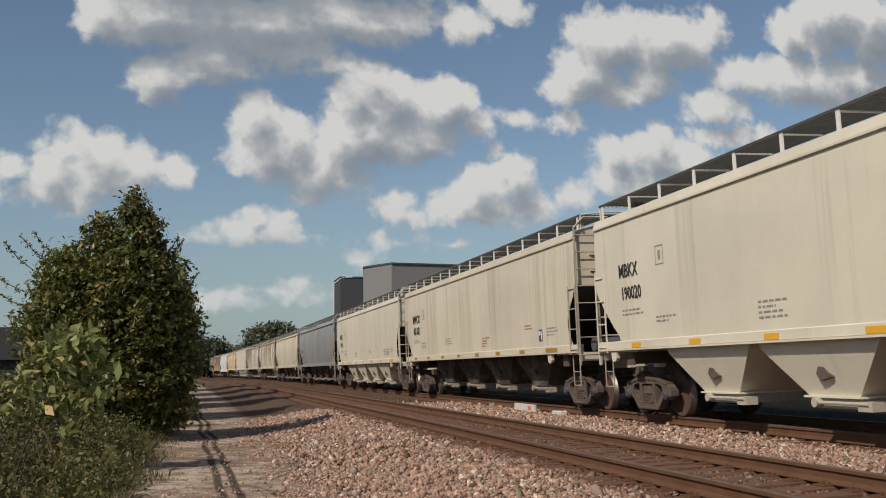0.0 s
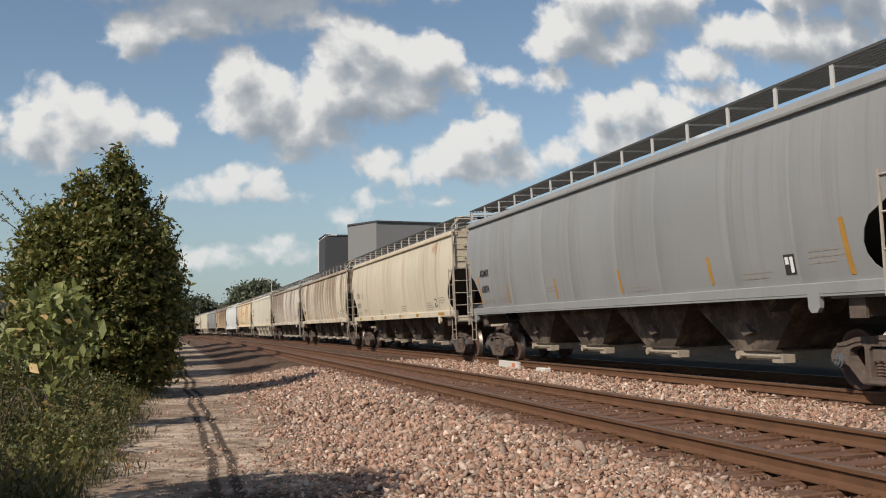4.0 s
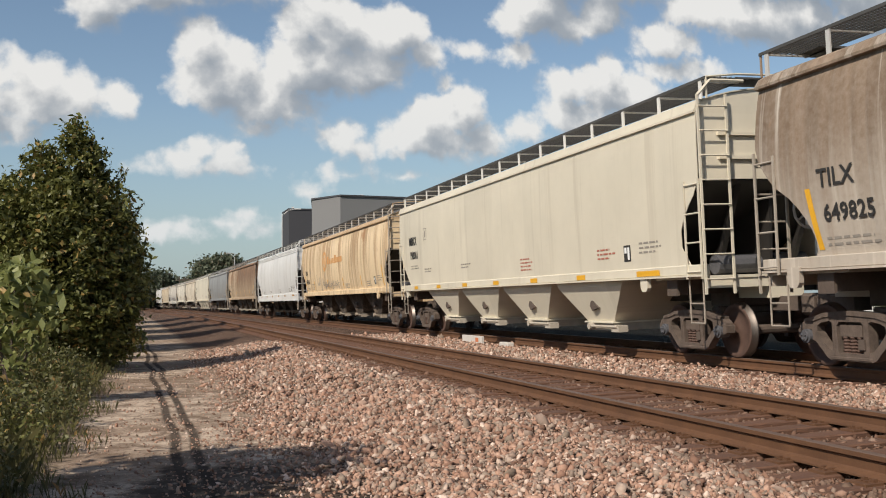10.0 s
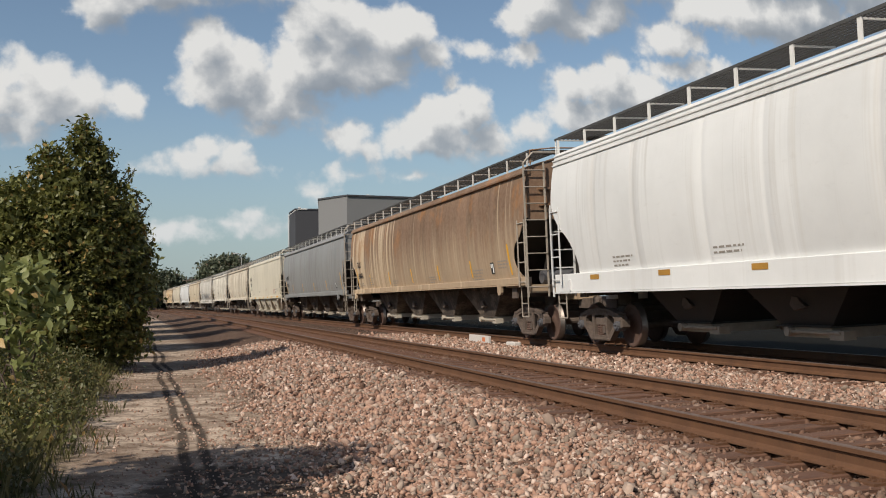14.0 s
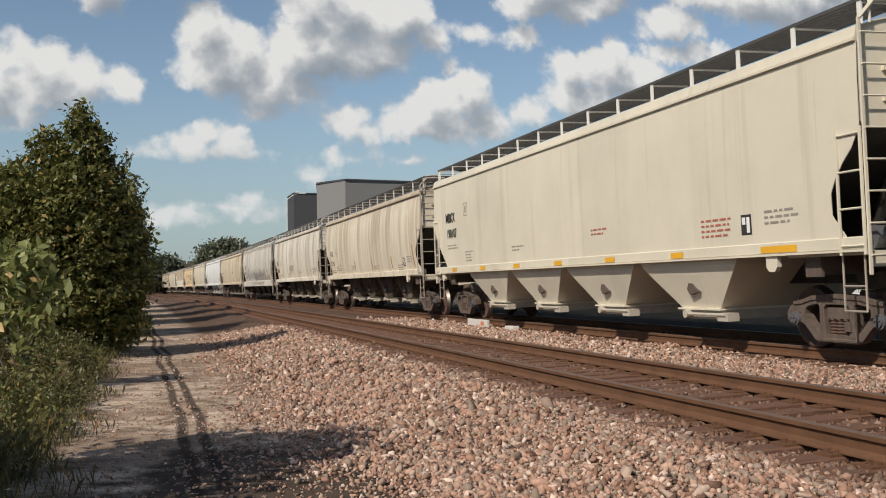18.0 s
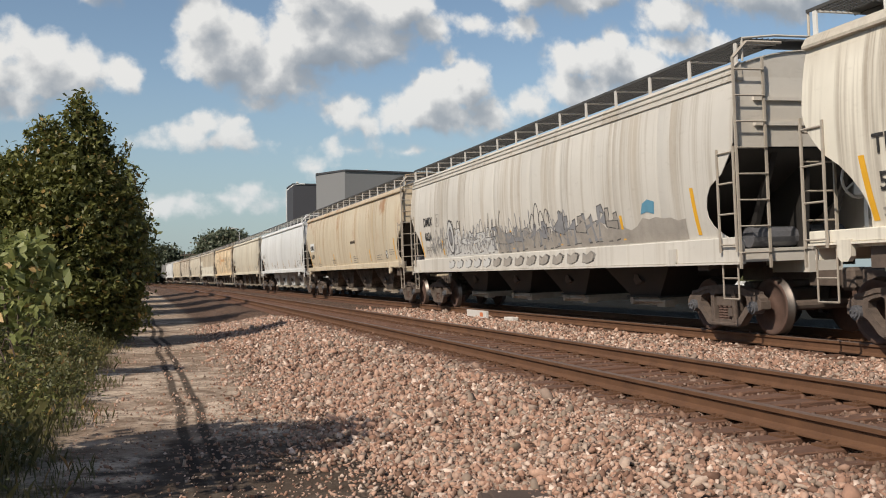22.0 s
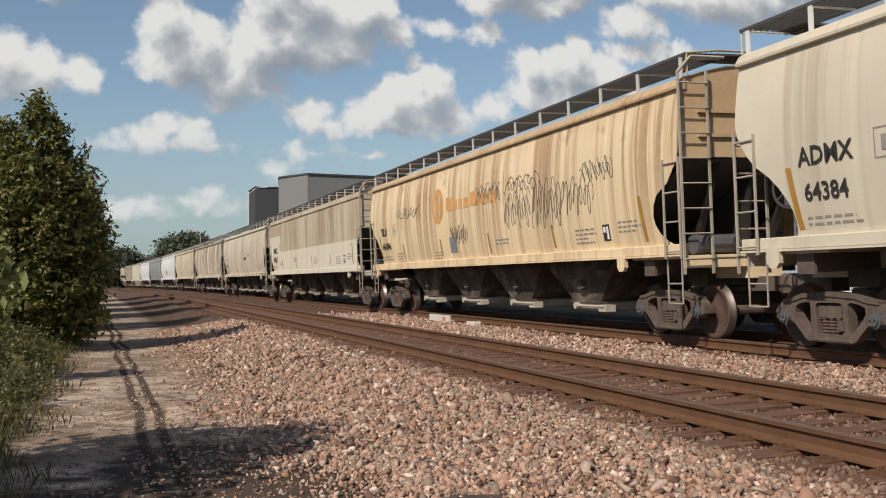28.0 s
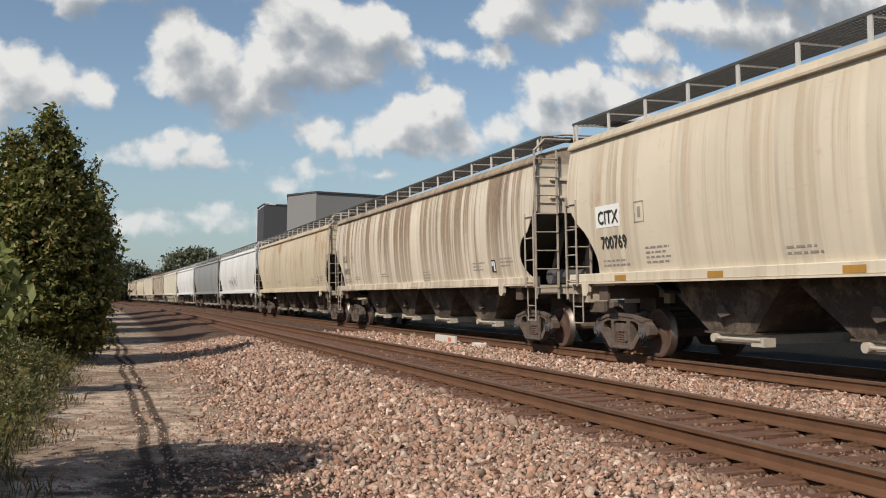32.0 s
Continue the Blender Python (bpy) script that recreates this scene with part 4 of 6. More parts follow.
        pts = [(0.30, half - 0.05, 1.0), (0.34, half + 0.3, 0.72), (0.25, length / 2 - 0.2, 0.48), (0.20, length / 2, 0.44)]
        for a, b in zip(pts, pts[1:]):
            tube(bm, (a[0], sy * a[1], a[2]), (b[0], sy * b[1], b[2]), 0.03, 7)
        part("brake_hose", bm, "black_steel", car)
        for sx in (-1, 1):
            # stirrup step under the corner
            part("sill_step", tubes(0.016, [(sx * 1.55, sy * (half - 0.10), 1.36), (sx * 1.55, sy * (half - 0.10), 0.62), (sx * 1.55, sy * (half - 0.52), 0.62), (sx * 1.55, sy * (half - 0.52), 1.36)], [(sx * 1.55, sy * (half - 0.10), 0.95), (sx * 1.55, sy * (half - 0.52), 0.95)]), "step_grime", car)
            ladder(car, sx * 1.635, sy * (half + 0.02), sy * (half - 0.44), 1.36, 3.02 if sy < 0 else 3.1, "corner_ladder")
            # ladder on the end itself
            bm = bmesh.new()
            z1 = 4.42 if sy < 0 else 3.2
            for x in (1.60, 1.06):
                box(bm, sx * x - 0.02, sx * x + 0.02, *sorted((sy * (half + 0.05), sy * (half + 0.08))), 1.1, z1)
            k = 8 if sy < 0 else 5
            for i in range(k):
                z = 1.35 + i * (z1 - 1.55) / (k - 1)
                tube(bm, (sx * 1.60, sy * (half + 0.09), z), (sx * 1.06, sy * (half + 0.09), z), 0.016, 6)
            if sy < 0:
                tube(bm, (sx * 1.60, sy * (half + 0.065), 4.40), (sx * 1.34, sy * (half + 0.065), 4.66), 0.028, 6)
                tube(bm, (sx * 1.34, sy * (half + 0.065), 4.66), (sx * 0.7, sy * (half + 0.065), 4.66), 0.028, 6)
            part("ladder", bm, "ladder_paint", car)
    # side sills
    for sx in (-1, 1):
        x0, x1 = sorted((sx * 1.47, sx * (1.625 if flat else 1.585)))
        zs_ = 1.20 if kind == "ribbed" else 1.43
        bm = boxes((x0, x1, -half, half, zs_, 1.60), bev=0.012)
        box(bm, *sorted((sx * 1.47, sx * (1.65 if flat else 1.61))), -half, half, zs_ - 0.03, zs_)
        part("side_sill", bm, "car_paint", car)
    # hoppers and gates
    lo, hi = -half + 2.9, half - 2.9
    pitch = (hi - lo) / 4
    for i in range(4):
        yc = lo + (i + 0.5) * pitch
        bm = bmesh.new()
        wt, wb = pitch * 0.47, 0.60
        xt, xb = {"flat": (1.50, 1.22), "ribbed": (1.0, 0.75)}.get(kind, (1.12, 0.95))
        t = [bm.verts.new(p) for p in ((-xt, yc - wt, 1.42), (xt, yc - wt, 1.42), (xt, yc + wt, 1.42), (-xt, yc + wt, 1.42))]
        m_ = [bm.verts.new(p) for p in ((-xt, yc - wt * 0.94, 1.30), (xt, yc - wt * 0.94, 1.30), (xt, yc + wt * 0.94, 1.30), (-xt, yc + wt * 0.94, 1.30))]
        b = [bm.verts.new(p) for p in ((-xb, yc - wb, 0.56), (xb, yc - wb, 0.56), (xb, yc + wb, 0.56), (-xb, yc + wb, 0.56))]
        for p, q in ((t, m_), (m_, b)):
            for k in range(4):
                bm.faces.new((p[k], p[(k + 1) % 4], q[(k + 1) % 4], q[k]))
        bm.faces.new(b)
        bmesh.ops.recalc_face_normals(bm, faces=bm.faces)
        box(bm, -xb - 0.07, xb + 0.07, yc - wb - 0.06, yc + wb + 0.06, 0.54, 0.57)
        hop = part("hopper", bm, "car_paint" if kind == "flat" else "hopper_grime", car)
        bm = boxes((-xb - 0.02, xb + 0.02, yc - wb - 0.02, yc + wb - 0.20, 0.385, 0.539), (-xb - 0.10, -xb + 0.12, yc - wb - 0.36, yc - wb - 0.05, 0.365, 0.50), (xb - 0.12, xb + 0.10, yc - wb - 0.36, yc - wb - 0.05, 0.365, 0.50))
        tube(bm, (-xb - 0.10, yc + wb - 0.22, 0.47), (-xb - 0.10, yc - wb - 0.30, 0.47), 0.028, 8)
        tube(bm, (-xb - 0.15, yc + wb - 0.30, 0.47), (-xb - 0.02, yc + wb - 0.30, 0.47), 0.075, 10)
        part("outlet_gate", bm, "gate_paint", hop, "discharge gate under the hopper")
        bm = bmesh.new()
        prism(bm, [(yc - 0.22, 0.86), (yc + 0.06, 0.80), (yc + 0.16, 0.90), (yc + 0.10, 1.02), (yc - 0.04, 1.00), (yc - 0.10, 0.93)], "x", -xb - 0.17, -xb + 0.04)
        part("vibrator_bracket", bm, "truck_steel", hop)
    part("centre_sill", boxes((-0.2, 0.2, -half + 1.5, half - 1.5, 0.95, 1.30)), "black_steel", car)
    # running boards with their posts
    nposts = round(2 * half / 1.40)
    for sx in (-1, 1):
        bm = bmesh.new()
        x0, x1 = sorted((sx * 1.42, sx * 0.60))
        for k in range(9):
            x = x0 + (x1 - x0) * k / 8
            e = 0.010 if k in (0, 8) else 0.004
            box(bm, x - e, x + e, -half - 0.05, half + 0.05, 4.685 if k in (0, 8) else 4.705, 4.73)
        for i in range(int(2 * half / 0.06)):
            y = -half + i * 0.06
            box(bm, x0, x1, y, y + 0.018, 4.716, 4.728)
        part("running_board", bm, "walkway_steel", car, "dark steel mesh walkway along the roof")
        pm = boxes((-0.012, 0.012, -0.042, 0.042, 0.0, 0.36))
        tube(pm, (0.0, 0.0, 0.33), (-sx * 0.75, 0.0, 0.33), 0.018, 5)
        me = bpy.data.meshes.new("running_board_post")
        pm.to_mesh(me)
        pm.free()
        me.materials.append(MATS["post_paint"])
        for i in range(nposts + 1):
            y = -half + 0.12 + i * (2 * half - 0.24) / nposts
            link_mesh("running_board_post", me, None, car, m=pose(sx * 1.41, y, 4.34))
    for sy in (-1, 1):
        part("roof_grab_rail", tubes(0.02, [(-1.4, sy * (half + 0.04), 4.36), (-1.4, sy * (half + 0.04), 4.72), (-0.8, sy * (half + 0.04), 4.78), (0.8, sy * (half + 0.04), 4.78), (1.4, sy * (half + 0.04), 4.72), (1.4, sy * (half + 0.04), 4.36)]), "car_paint", car)
        part("crossover_board", boxes((-0.82, 0.82, *sorted((sy * (half + 0.05), sy * (half - 0.55))), 4.70, 4.73)), "walkway_steel", car)
    # hand brake and air gear on the leading end
    bm = bmesh.new()
    c = Vector((-0.62, half + 0.12, 2.35))
    for a in range(16):
        t0, t1 = a * math.pi / 8, (a + 1) * math.pi / 8
        tube(bm, c + Vector((0.28 * math.cos(t0), 0, 0.28 * math.sin(t0))), c + Vector((0.28 * math.cos(t1), 0, 0.28 * math.sin(t1))), 0.02, 6)
    for a in range(5):
        t0 = a * 1.2566
        tube(bm, c, c + Vector((0.28 * math.cos(t0), 0, 0.28 * math.sin(t0))), 0.016, 5)
    box(bm, -0.75, -0.49, half - 0.12, half + 0.08, 2.1, 2.55, bev=0.02)
    box(bm, -0.66, -0.58, half - 0.1, half - 0.02, 1.40, 3.05)
    part("hand_brake", bm, "post_paint", car, "spoked hand brake wheel on its gear box")
    bm = bmesh.new()
    tube(bm, (-0.9, -half + 0.75, 1.60), (0.1, -half + 0.75, 1.60), 0.17, 12)
    tube(bm, (0.4, -half + 1.0, 1.62), (1.1, -half + 1.0, 1.62), 0.18, 12)
    part("air_reservoir", bm, "bearing_paint", car, "air reservoir on the end platform")
    bm = bmesh.new()
    tube(bm, (-0.5, half - 0.8, 1.62), (-0.5, half - 1.4, 1.62), 0.17, 12)
    box(bm, -1.1, -0.75, half - 0.9, half - 0.6, 1.41, 1.75, bev=0.02)
    part("brake_cylinder", bm, "gate_paint", car)
    for sy in (-1, 1):
        make_truck(car, sy * (length / 2 - 2.02))
    return car


def text_mesh(body, size, squeeze=1.0):
    cu = bpy.data.curves.new("lettering", "FONT")
    cu.body, cu.size, cu.align_x, cu.extrude, cu.offset, cu.resolution_u = body, size, "LEFT", 0.001, 0.006 * size / 0.4, 2
    ob = bpy.data.objects.new("lettering", cu)
    scene.collection.objects.link(ob)
    dg = bpy.context.evaluated_depsgraph_get()
    me = bpy.data.meshes.new_from_object(ob.evaluated_get(dg))
    bpy.data.objects.remove(ob)
    bpy.data.curves.remove(cu)
    for v in me.vertices:
        v.co.x *= squeeze
    return me


def side_x(kind, z):
    sec = SEC_FLAT if kind.startswith("flat") else SEC_ROUND
    return float(np.interp(z, [p[1] for p in sec], [p[0] for p in sec]))


def on_side(kind, y, z, off=0.004):
    """A frame on the near side: local x runs along the car towards the camera side's right, local y up."""
    x = side_x(kind, z) + off
    tilt = math.atan2(side_x(kind, z + 0.2) - side_x(kind, z - 0.2), 0.4)
    r = Matrix(((0, math.sin(-tilt), -1, 0), (-1, 0, 0, 0), (0, 1, 0, 0), (0, 0, 0, 1)))
    return Matrix.Translation((-x, y, z)) @ Matrix.Rotation(-tilt, 4, "Y") @ Matrix(((0, 0, -1, 0), (-1, 0, 0, 0), (0, 1, 0, 0), (0, 0, 0, 1)))


def decal(name, car, kind, y, z, dims, mat, label="", lean=0.0):
    """Flat rectangles on the side: each is x0, x1, z0, z1 about the point."""
    vs, fs = [], []
    for x0, x1, z0, z1 in dims:
        b = len(vs)
        n = max(1, round((z1 - z0) / 0.25))
        for i in range(n + 1):
            zz = z0 + (z1 - z0) * i / n
            for xx in (x0, x1):
                vs.append((-(side_x(kind, z + zz) + 0.006), y - xx - lean * zz, z + zz))
        for i in range(n):
            fs.append((b + 2 * i, b + 2 * i + 1, b + 2 * i + 3, b + 2 * i + 2))
    return raw(name, vs, fs, mat, car, label)


def lettering(car, kind, y, z, text, size, mat="letter_black", squeeze=0.92, name="lettering"):
    me = text_mesh(text, size, squeeze)
    ob = link_mesh(name, me, mat, car, m=on_side(kind, y, z))
    ob.location.x -= 0.012  # clear of the curved plates behind
    return ob


def small_print(car, kind, y, z, lines, mat="letter_faded", seed=0):
    """Unreadable stencil lines as short bars."""
    rnd = random.Random(seed)
    dims = []
    for i, width in enumerate(lines):
        x = 0.0
        while x < width:
            w = rnd.uniform(0.07, 0.20)
            dims.append((x, min(width, x + w), -0.085 * i, -0.085 * i + 0.034))
            x += w + 0.045
    return tagged(decal("stencil_print", car, kind, y, z, dims, mat), kind="stuff")


def scribble(car, kind, y, z, w, h, seed, mat="spray_black", r=0.012, loops=5, name="spray_scrawl"):
    """A sprayed line wandering over the side sheet, as a thin ribbon."""
    rnd = random.Random(seed)
    pts = []
    ph = [rnd.uniform(0, 6.28) for _ in range(4)]
    n = loops * 14
    for i in range(n + 1):
        t = i / n
        px = w * (t + 0.06 * math.sin(2 * math.pi * loops * t + ph[0]))
        pz = h * (0.5 + 0.32 * math.sin(2 * math.pi * loops * t * 1.02 + ph[1]) + 0.18 * math.sin(2 * math.pi * loops * 0.37 * t + ph[2]))
        pts.append((px, pz))
    vs, fs = [], []
    for i, (px, pz) in enumerate(pts):
        a, b = pts[max(0, i - 1)], pts[min(n, i + 1)]
        tx, tz = b[0] - a[0], b[1] - a[1]
        l = math.hypot(tx, tz) or 1
        for s in (-1, 1):
            qx, qz = px - s * r * tz / l, pz + s * r * tx / l
            vs.append((-(side_x(kind, z + qz) + 0.0075), y - qx, z + qz))
    for i in range(n):
        fs.append((2 * i, 2 * i + 1, 2 * i + 3, 2 * i + 2))
    return raw(name, vs, fs, mat, car)


def blob(car, kind, y, z, outline, mat, name, off=0.007):
    """A flat painted patch with the given outline of (along, up) points."""
    vs = [(-(side_x(kind, z + pz) + off), y - px, z + pz) for px, pz in outline]
    c = (sum(p[0] for p in outline) / len(outline), sum(p[1] for p in outline) / len(outline))
    vs.append((-(side_x(kind, z + c[1]) + off), y - c[0], z + c[1]))
    n = len(outline)
    return raw(name, vs, [(i, (i + 1) % n, n) for i in range(n)], mat, car)


def ring(r0, n=28):
    return [(r0 * math.cos(2 * math.pi * i / n), r0 * math.sin(2 * math.pi * i / n)) for i in range(n)]

# ---- the cars of the train, in order ----
paint("car_paint", (0.62, 0.56, 0.45), 0.3)
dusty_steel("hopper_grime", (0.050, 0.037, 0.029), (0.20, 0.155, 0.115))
plain("gate_paint", (0.34, 0.285, 0.225), 0.7, 0.0, 0.4, 6.0)
plain("ladder_paint", (0.40, 0.35, 0.29), 0.7, 0.0, 0.4, 3.0)
plain("post_paint", (0.60, 0.57, 0.53), 0.6, 0.0, 0.2)

SLOTS = (1.2, 21.3, 42.1, 62.7, 83.8, 105.2, 126.2, 147.2, 168.5, 190.5, 211.1, 234.0, 256.2, 277.5, 297.3, 317.3, 338.4, 361.0, 382.7, 405.1, 426.1, 448.0, 469.4, 491.2, 513.3, 535.0)
CAR_LENGTHS = (19.7, 20.3, 21.1, 21.8, 22.3, 22.9)
CARS = []
TEMPLATES = {}


def car_pose(u, t):
    y = u - travel(t)
    return pose(bend(FAR_X, y), y, FAR_Z, 0, CANT["far"], math.degrees(K * y))


def add_car(u0, u1, kind, look_, label, hop=None, gate=None, posts=None):
    length = min(CAR_LENGTHS, key=lambda v: abs(v - (u1 - u0)))
    key = (kind, length)
    u = (u0 + u1) / 2
    if key not in TEMPLATES:
        TEMPLATES[key] = make_car_template(kind, length)
        TEMPLATES[key]["slot"] = 1.0
        car = TEMPLATES[key]
        car.matrix_basis = car_pose(u, 0)
        BASE[key] = [o for o in (car, *car.children_recursive)]
    else:
        src = TEMPLATES[key]
        # copy only the bare car, without the first one's markings
        made = {}
        for o in BASE[key]:
            made[o] = o.copy()
            scene.collection.objects.link(made[o])
            made[o].parent = made.get(o.parent, o.parent)
            made[o].matrix_parent_inverse = o.matrix_parent_inverse
        car = made[src]
        car.matrix_basis = car_pose(u, 0)
    tagged(car, label)
    for o in car.children_recursive:
        nm = o.data.materials[0].name if o.data.materials else ""
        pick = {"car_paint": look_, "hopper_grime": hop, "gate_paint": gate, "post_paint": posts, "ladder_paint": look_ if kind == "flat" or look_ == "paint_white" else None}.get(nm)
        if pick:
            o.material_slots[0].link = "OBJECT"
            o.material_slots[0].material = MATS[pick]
    CARS.append((car, u))
    return car, kind, length


BASE = {}


def marks(c, line1, line2, size=0.40, y=None, z=None, mat="letter_black", plate=True, squeeze=0.9):
    car, kind, length = c
    # lettering starts a little way in from the trailing end
    flat = kind.startswith("flat")
    yy = length / 2 - (2.05 if flat else 2.15) if y is None else y
    y = yy - 0.75
    z = z if z else (2.94 if flat else 2.53)
    squeeze = 0.85 if flat else 1.0
    lettering(car, kind, yy, z, line1, size, mat, squeeze)
    lettering(car, kind, yy - 0.06, z - 0.47, line2, size * 0.95, mat, squeeze)
    small_print(car, kind, yy - 0.05, z - 0.72, (0.9, 1.0), "letter_faded", 3)
    if plate:
        yb = y - (1.0 if flat else 0.62)
        decal("data_plate", car, kind, yb, z + (0.1 if flat else -0.06), ((0, 0.34, 0, 0.02), (0, 0.34, 0.36, 0.38), (0, 0.02, 0, 0.38), (0.32, 0.34, 0, 0.38), (0.12, 0.22, 0.09, 0.28)), "letter_faded")


def reflectors(c, mat, n, z=1.50, w=0.42, h=0.10, upright=False):
    car, kind, length = c
    half = length / 2 - 1.5
    if upright:
        hb = length / 2 - YB_GAP
        decal("reflector", car, kind, hb - 1.22, 1.68, ((0, 0.11, 0, 0.85),), mat, lean=-0.16)
        decal("reflector", car, kind, -hb + 1.25, 1.68, ((0, 0.11, 0, 0.80),), mat, lean=-0.12)
    for i in range(n):
        y = half - (i + 0.4) * 2 * half / n - (1.6 if upright else 0.0)
        if upright:
            if y > -half + 2.0:
                decal("reflector", car, kind, y, 1.70, ((0, 0.10, 0, 0.48),), mat, lean=-0.10)
        else:
            x = -(1.632 if kind.startswith("flat") else 1.592)
            if i == n - 1:  # the last one, by the leading end, is longer
                y, w = -half + 1.5, 0.85
            raw("reflector", [(x, y, z - h / 2), (x, y - w, z - h / 2), (x, y - w, z + h / 2), (x, y, z + h / 2)], [(0, 1, 2, 3)], mat, car)


def stencils(c, seed=1, red=False):
    car, kind, length = c
    rnd = random.Random(seed)
    half = length / 2
    for k, yy in enumerate((-0.28, -0.08, 0.14, 0.32)):
        small_print(car, kind, yy * length, (2.05 if kind.startswith("flat") else 1.86) + rnd.uniform(-0.1, 0.15), [rnd.uniform(0.5, 0.9) for _ in range(rnd.randint(2, 4))], "letter_red" if red and k in (0, 1) else "letter_faded", seed + k)
    small_print(car, kind, -half + 2.9, 2.05, (0.7, 0.8, 0.6), "letter_faded", seed + 9)
    decal("inspection_label", car, kind, -half + 3.5, 1.75, ((0, 0.27, 0, 0.31),), "letter_black")
    decal("label_print", car, kind, -half + 3.47, 1.78, ((0, 0.09, 0.13, 0.24), (0.12, 0.20, 0.0, 0.24)), "label_white").location.x -= 0.003


paint("paint_cream_clean", (0.66, 0.605, 0.49), 0.08, (0.36, 0.31, 0.24), 0.0, 0.12, top=0.12)
paint("paint_cream_dusty", (0.63, 0.565, 0.45), 0.35, (0.38, 0.31, 0.225), 0.0, 0.22)
paint("paint_beige_runs", (0.62, 0.55, 0.43), 0.32, (0.36, 0.28, 0.19), 0.22, 0.25, top=0.6)
paint("paint_beige_smudged", (0.61, 0.54, 0.43), 0.5, (0.36, 0.285, 0.20), 0.05, 0.3, top=0.5)
paint("paint_streaked", (0.66, 0.58, 0.47), 0.82, (0.20, 0.135, 0.082), 0.12, 0.35, top=0.8)
paint("paint_streaked_pale", (0.65, 0.59, 0.51), 0.84, (0.185, 0.125, 0.080), 0.05, 0.35, top=0.8, lean=0.14)
paint("paint_streaked_brown", (0.50, 0.43, 0.34), 0.9, (0.17, 0.12, 0.08), 0.25, 0.4)
paint("paint_grey", (0.262, 0.264, 0.264), 0.3, (0.19, 0.18, 0.17), 0.0, 0.2)
paint("paint_yellow_tan", (0.77, 0.605, 0.395), 0.62, (0.33, 0.205, 0.105), 0.32, 0.32, top=0.7)
paint("paint_white", (0.70, 0.70, 0.69), 0.22, (0.46, 0.44, 0.41), 0.0, 0.16, top=0.15)
paint("paint_streaked_grey", (0.67, 0.60, 0.485), 0.55, (0.35, 0.275, 0.195), 0.0, 0.32, top=0.85)
paint("paint_white_runs", (0.73, 0.68, 0.58), 0.48, (0.25, 0.20, 0.15), 0.0, 0.3, top=0.6)
paint("paint_rust_brown", (0.57, 0.44, 0.30), 1.25, (0.155, 0.085, 0.047), 0.55, 0.4, freq=0.8, top=0.9, lean=-0.12)
paint("paint_light_grey", (0.61, 0.575, 0.52), 0.45, (0.33, 0.28, 0.22), 0.0, 0.35)
paint("paint_tan_rusty", (0.60, 0.515, 0.385), 0.42, (0.38, 0.27, 0.16), 0.55, 0.32, top=0.5)
paint("paint_grey_band", (0.55, 0.475, 0.36), 0.62, (0.33, 0.235, 0.145), 0.1, 0.2, patch=((0.67, 0.62, 0.515), 2.60, 6.7))
paint("hopper_white", (0.55, 0.55, 0.54), 0.5, (0.16, 0.15, 0.14), 0.0, 0.5)
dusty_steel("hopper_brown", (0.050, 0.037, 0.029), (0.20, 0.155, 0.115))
plain("gate_pale", (0.46, 0.41, 0.34), 0.7, 0.0, 0.25, 6.0)


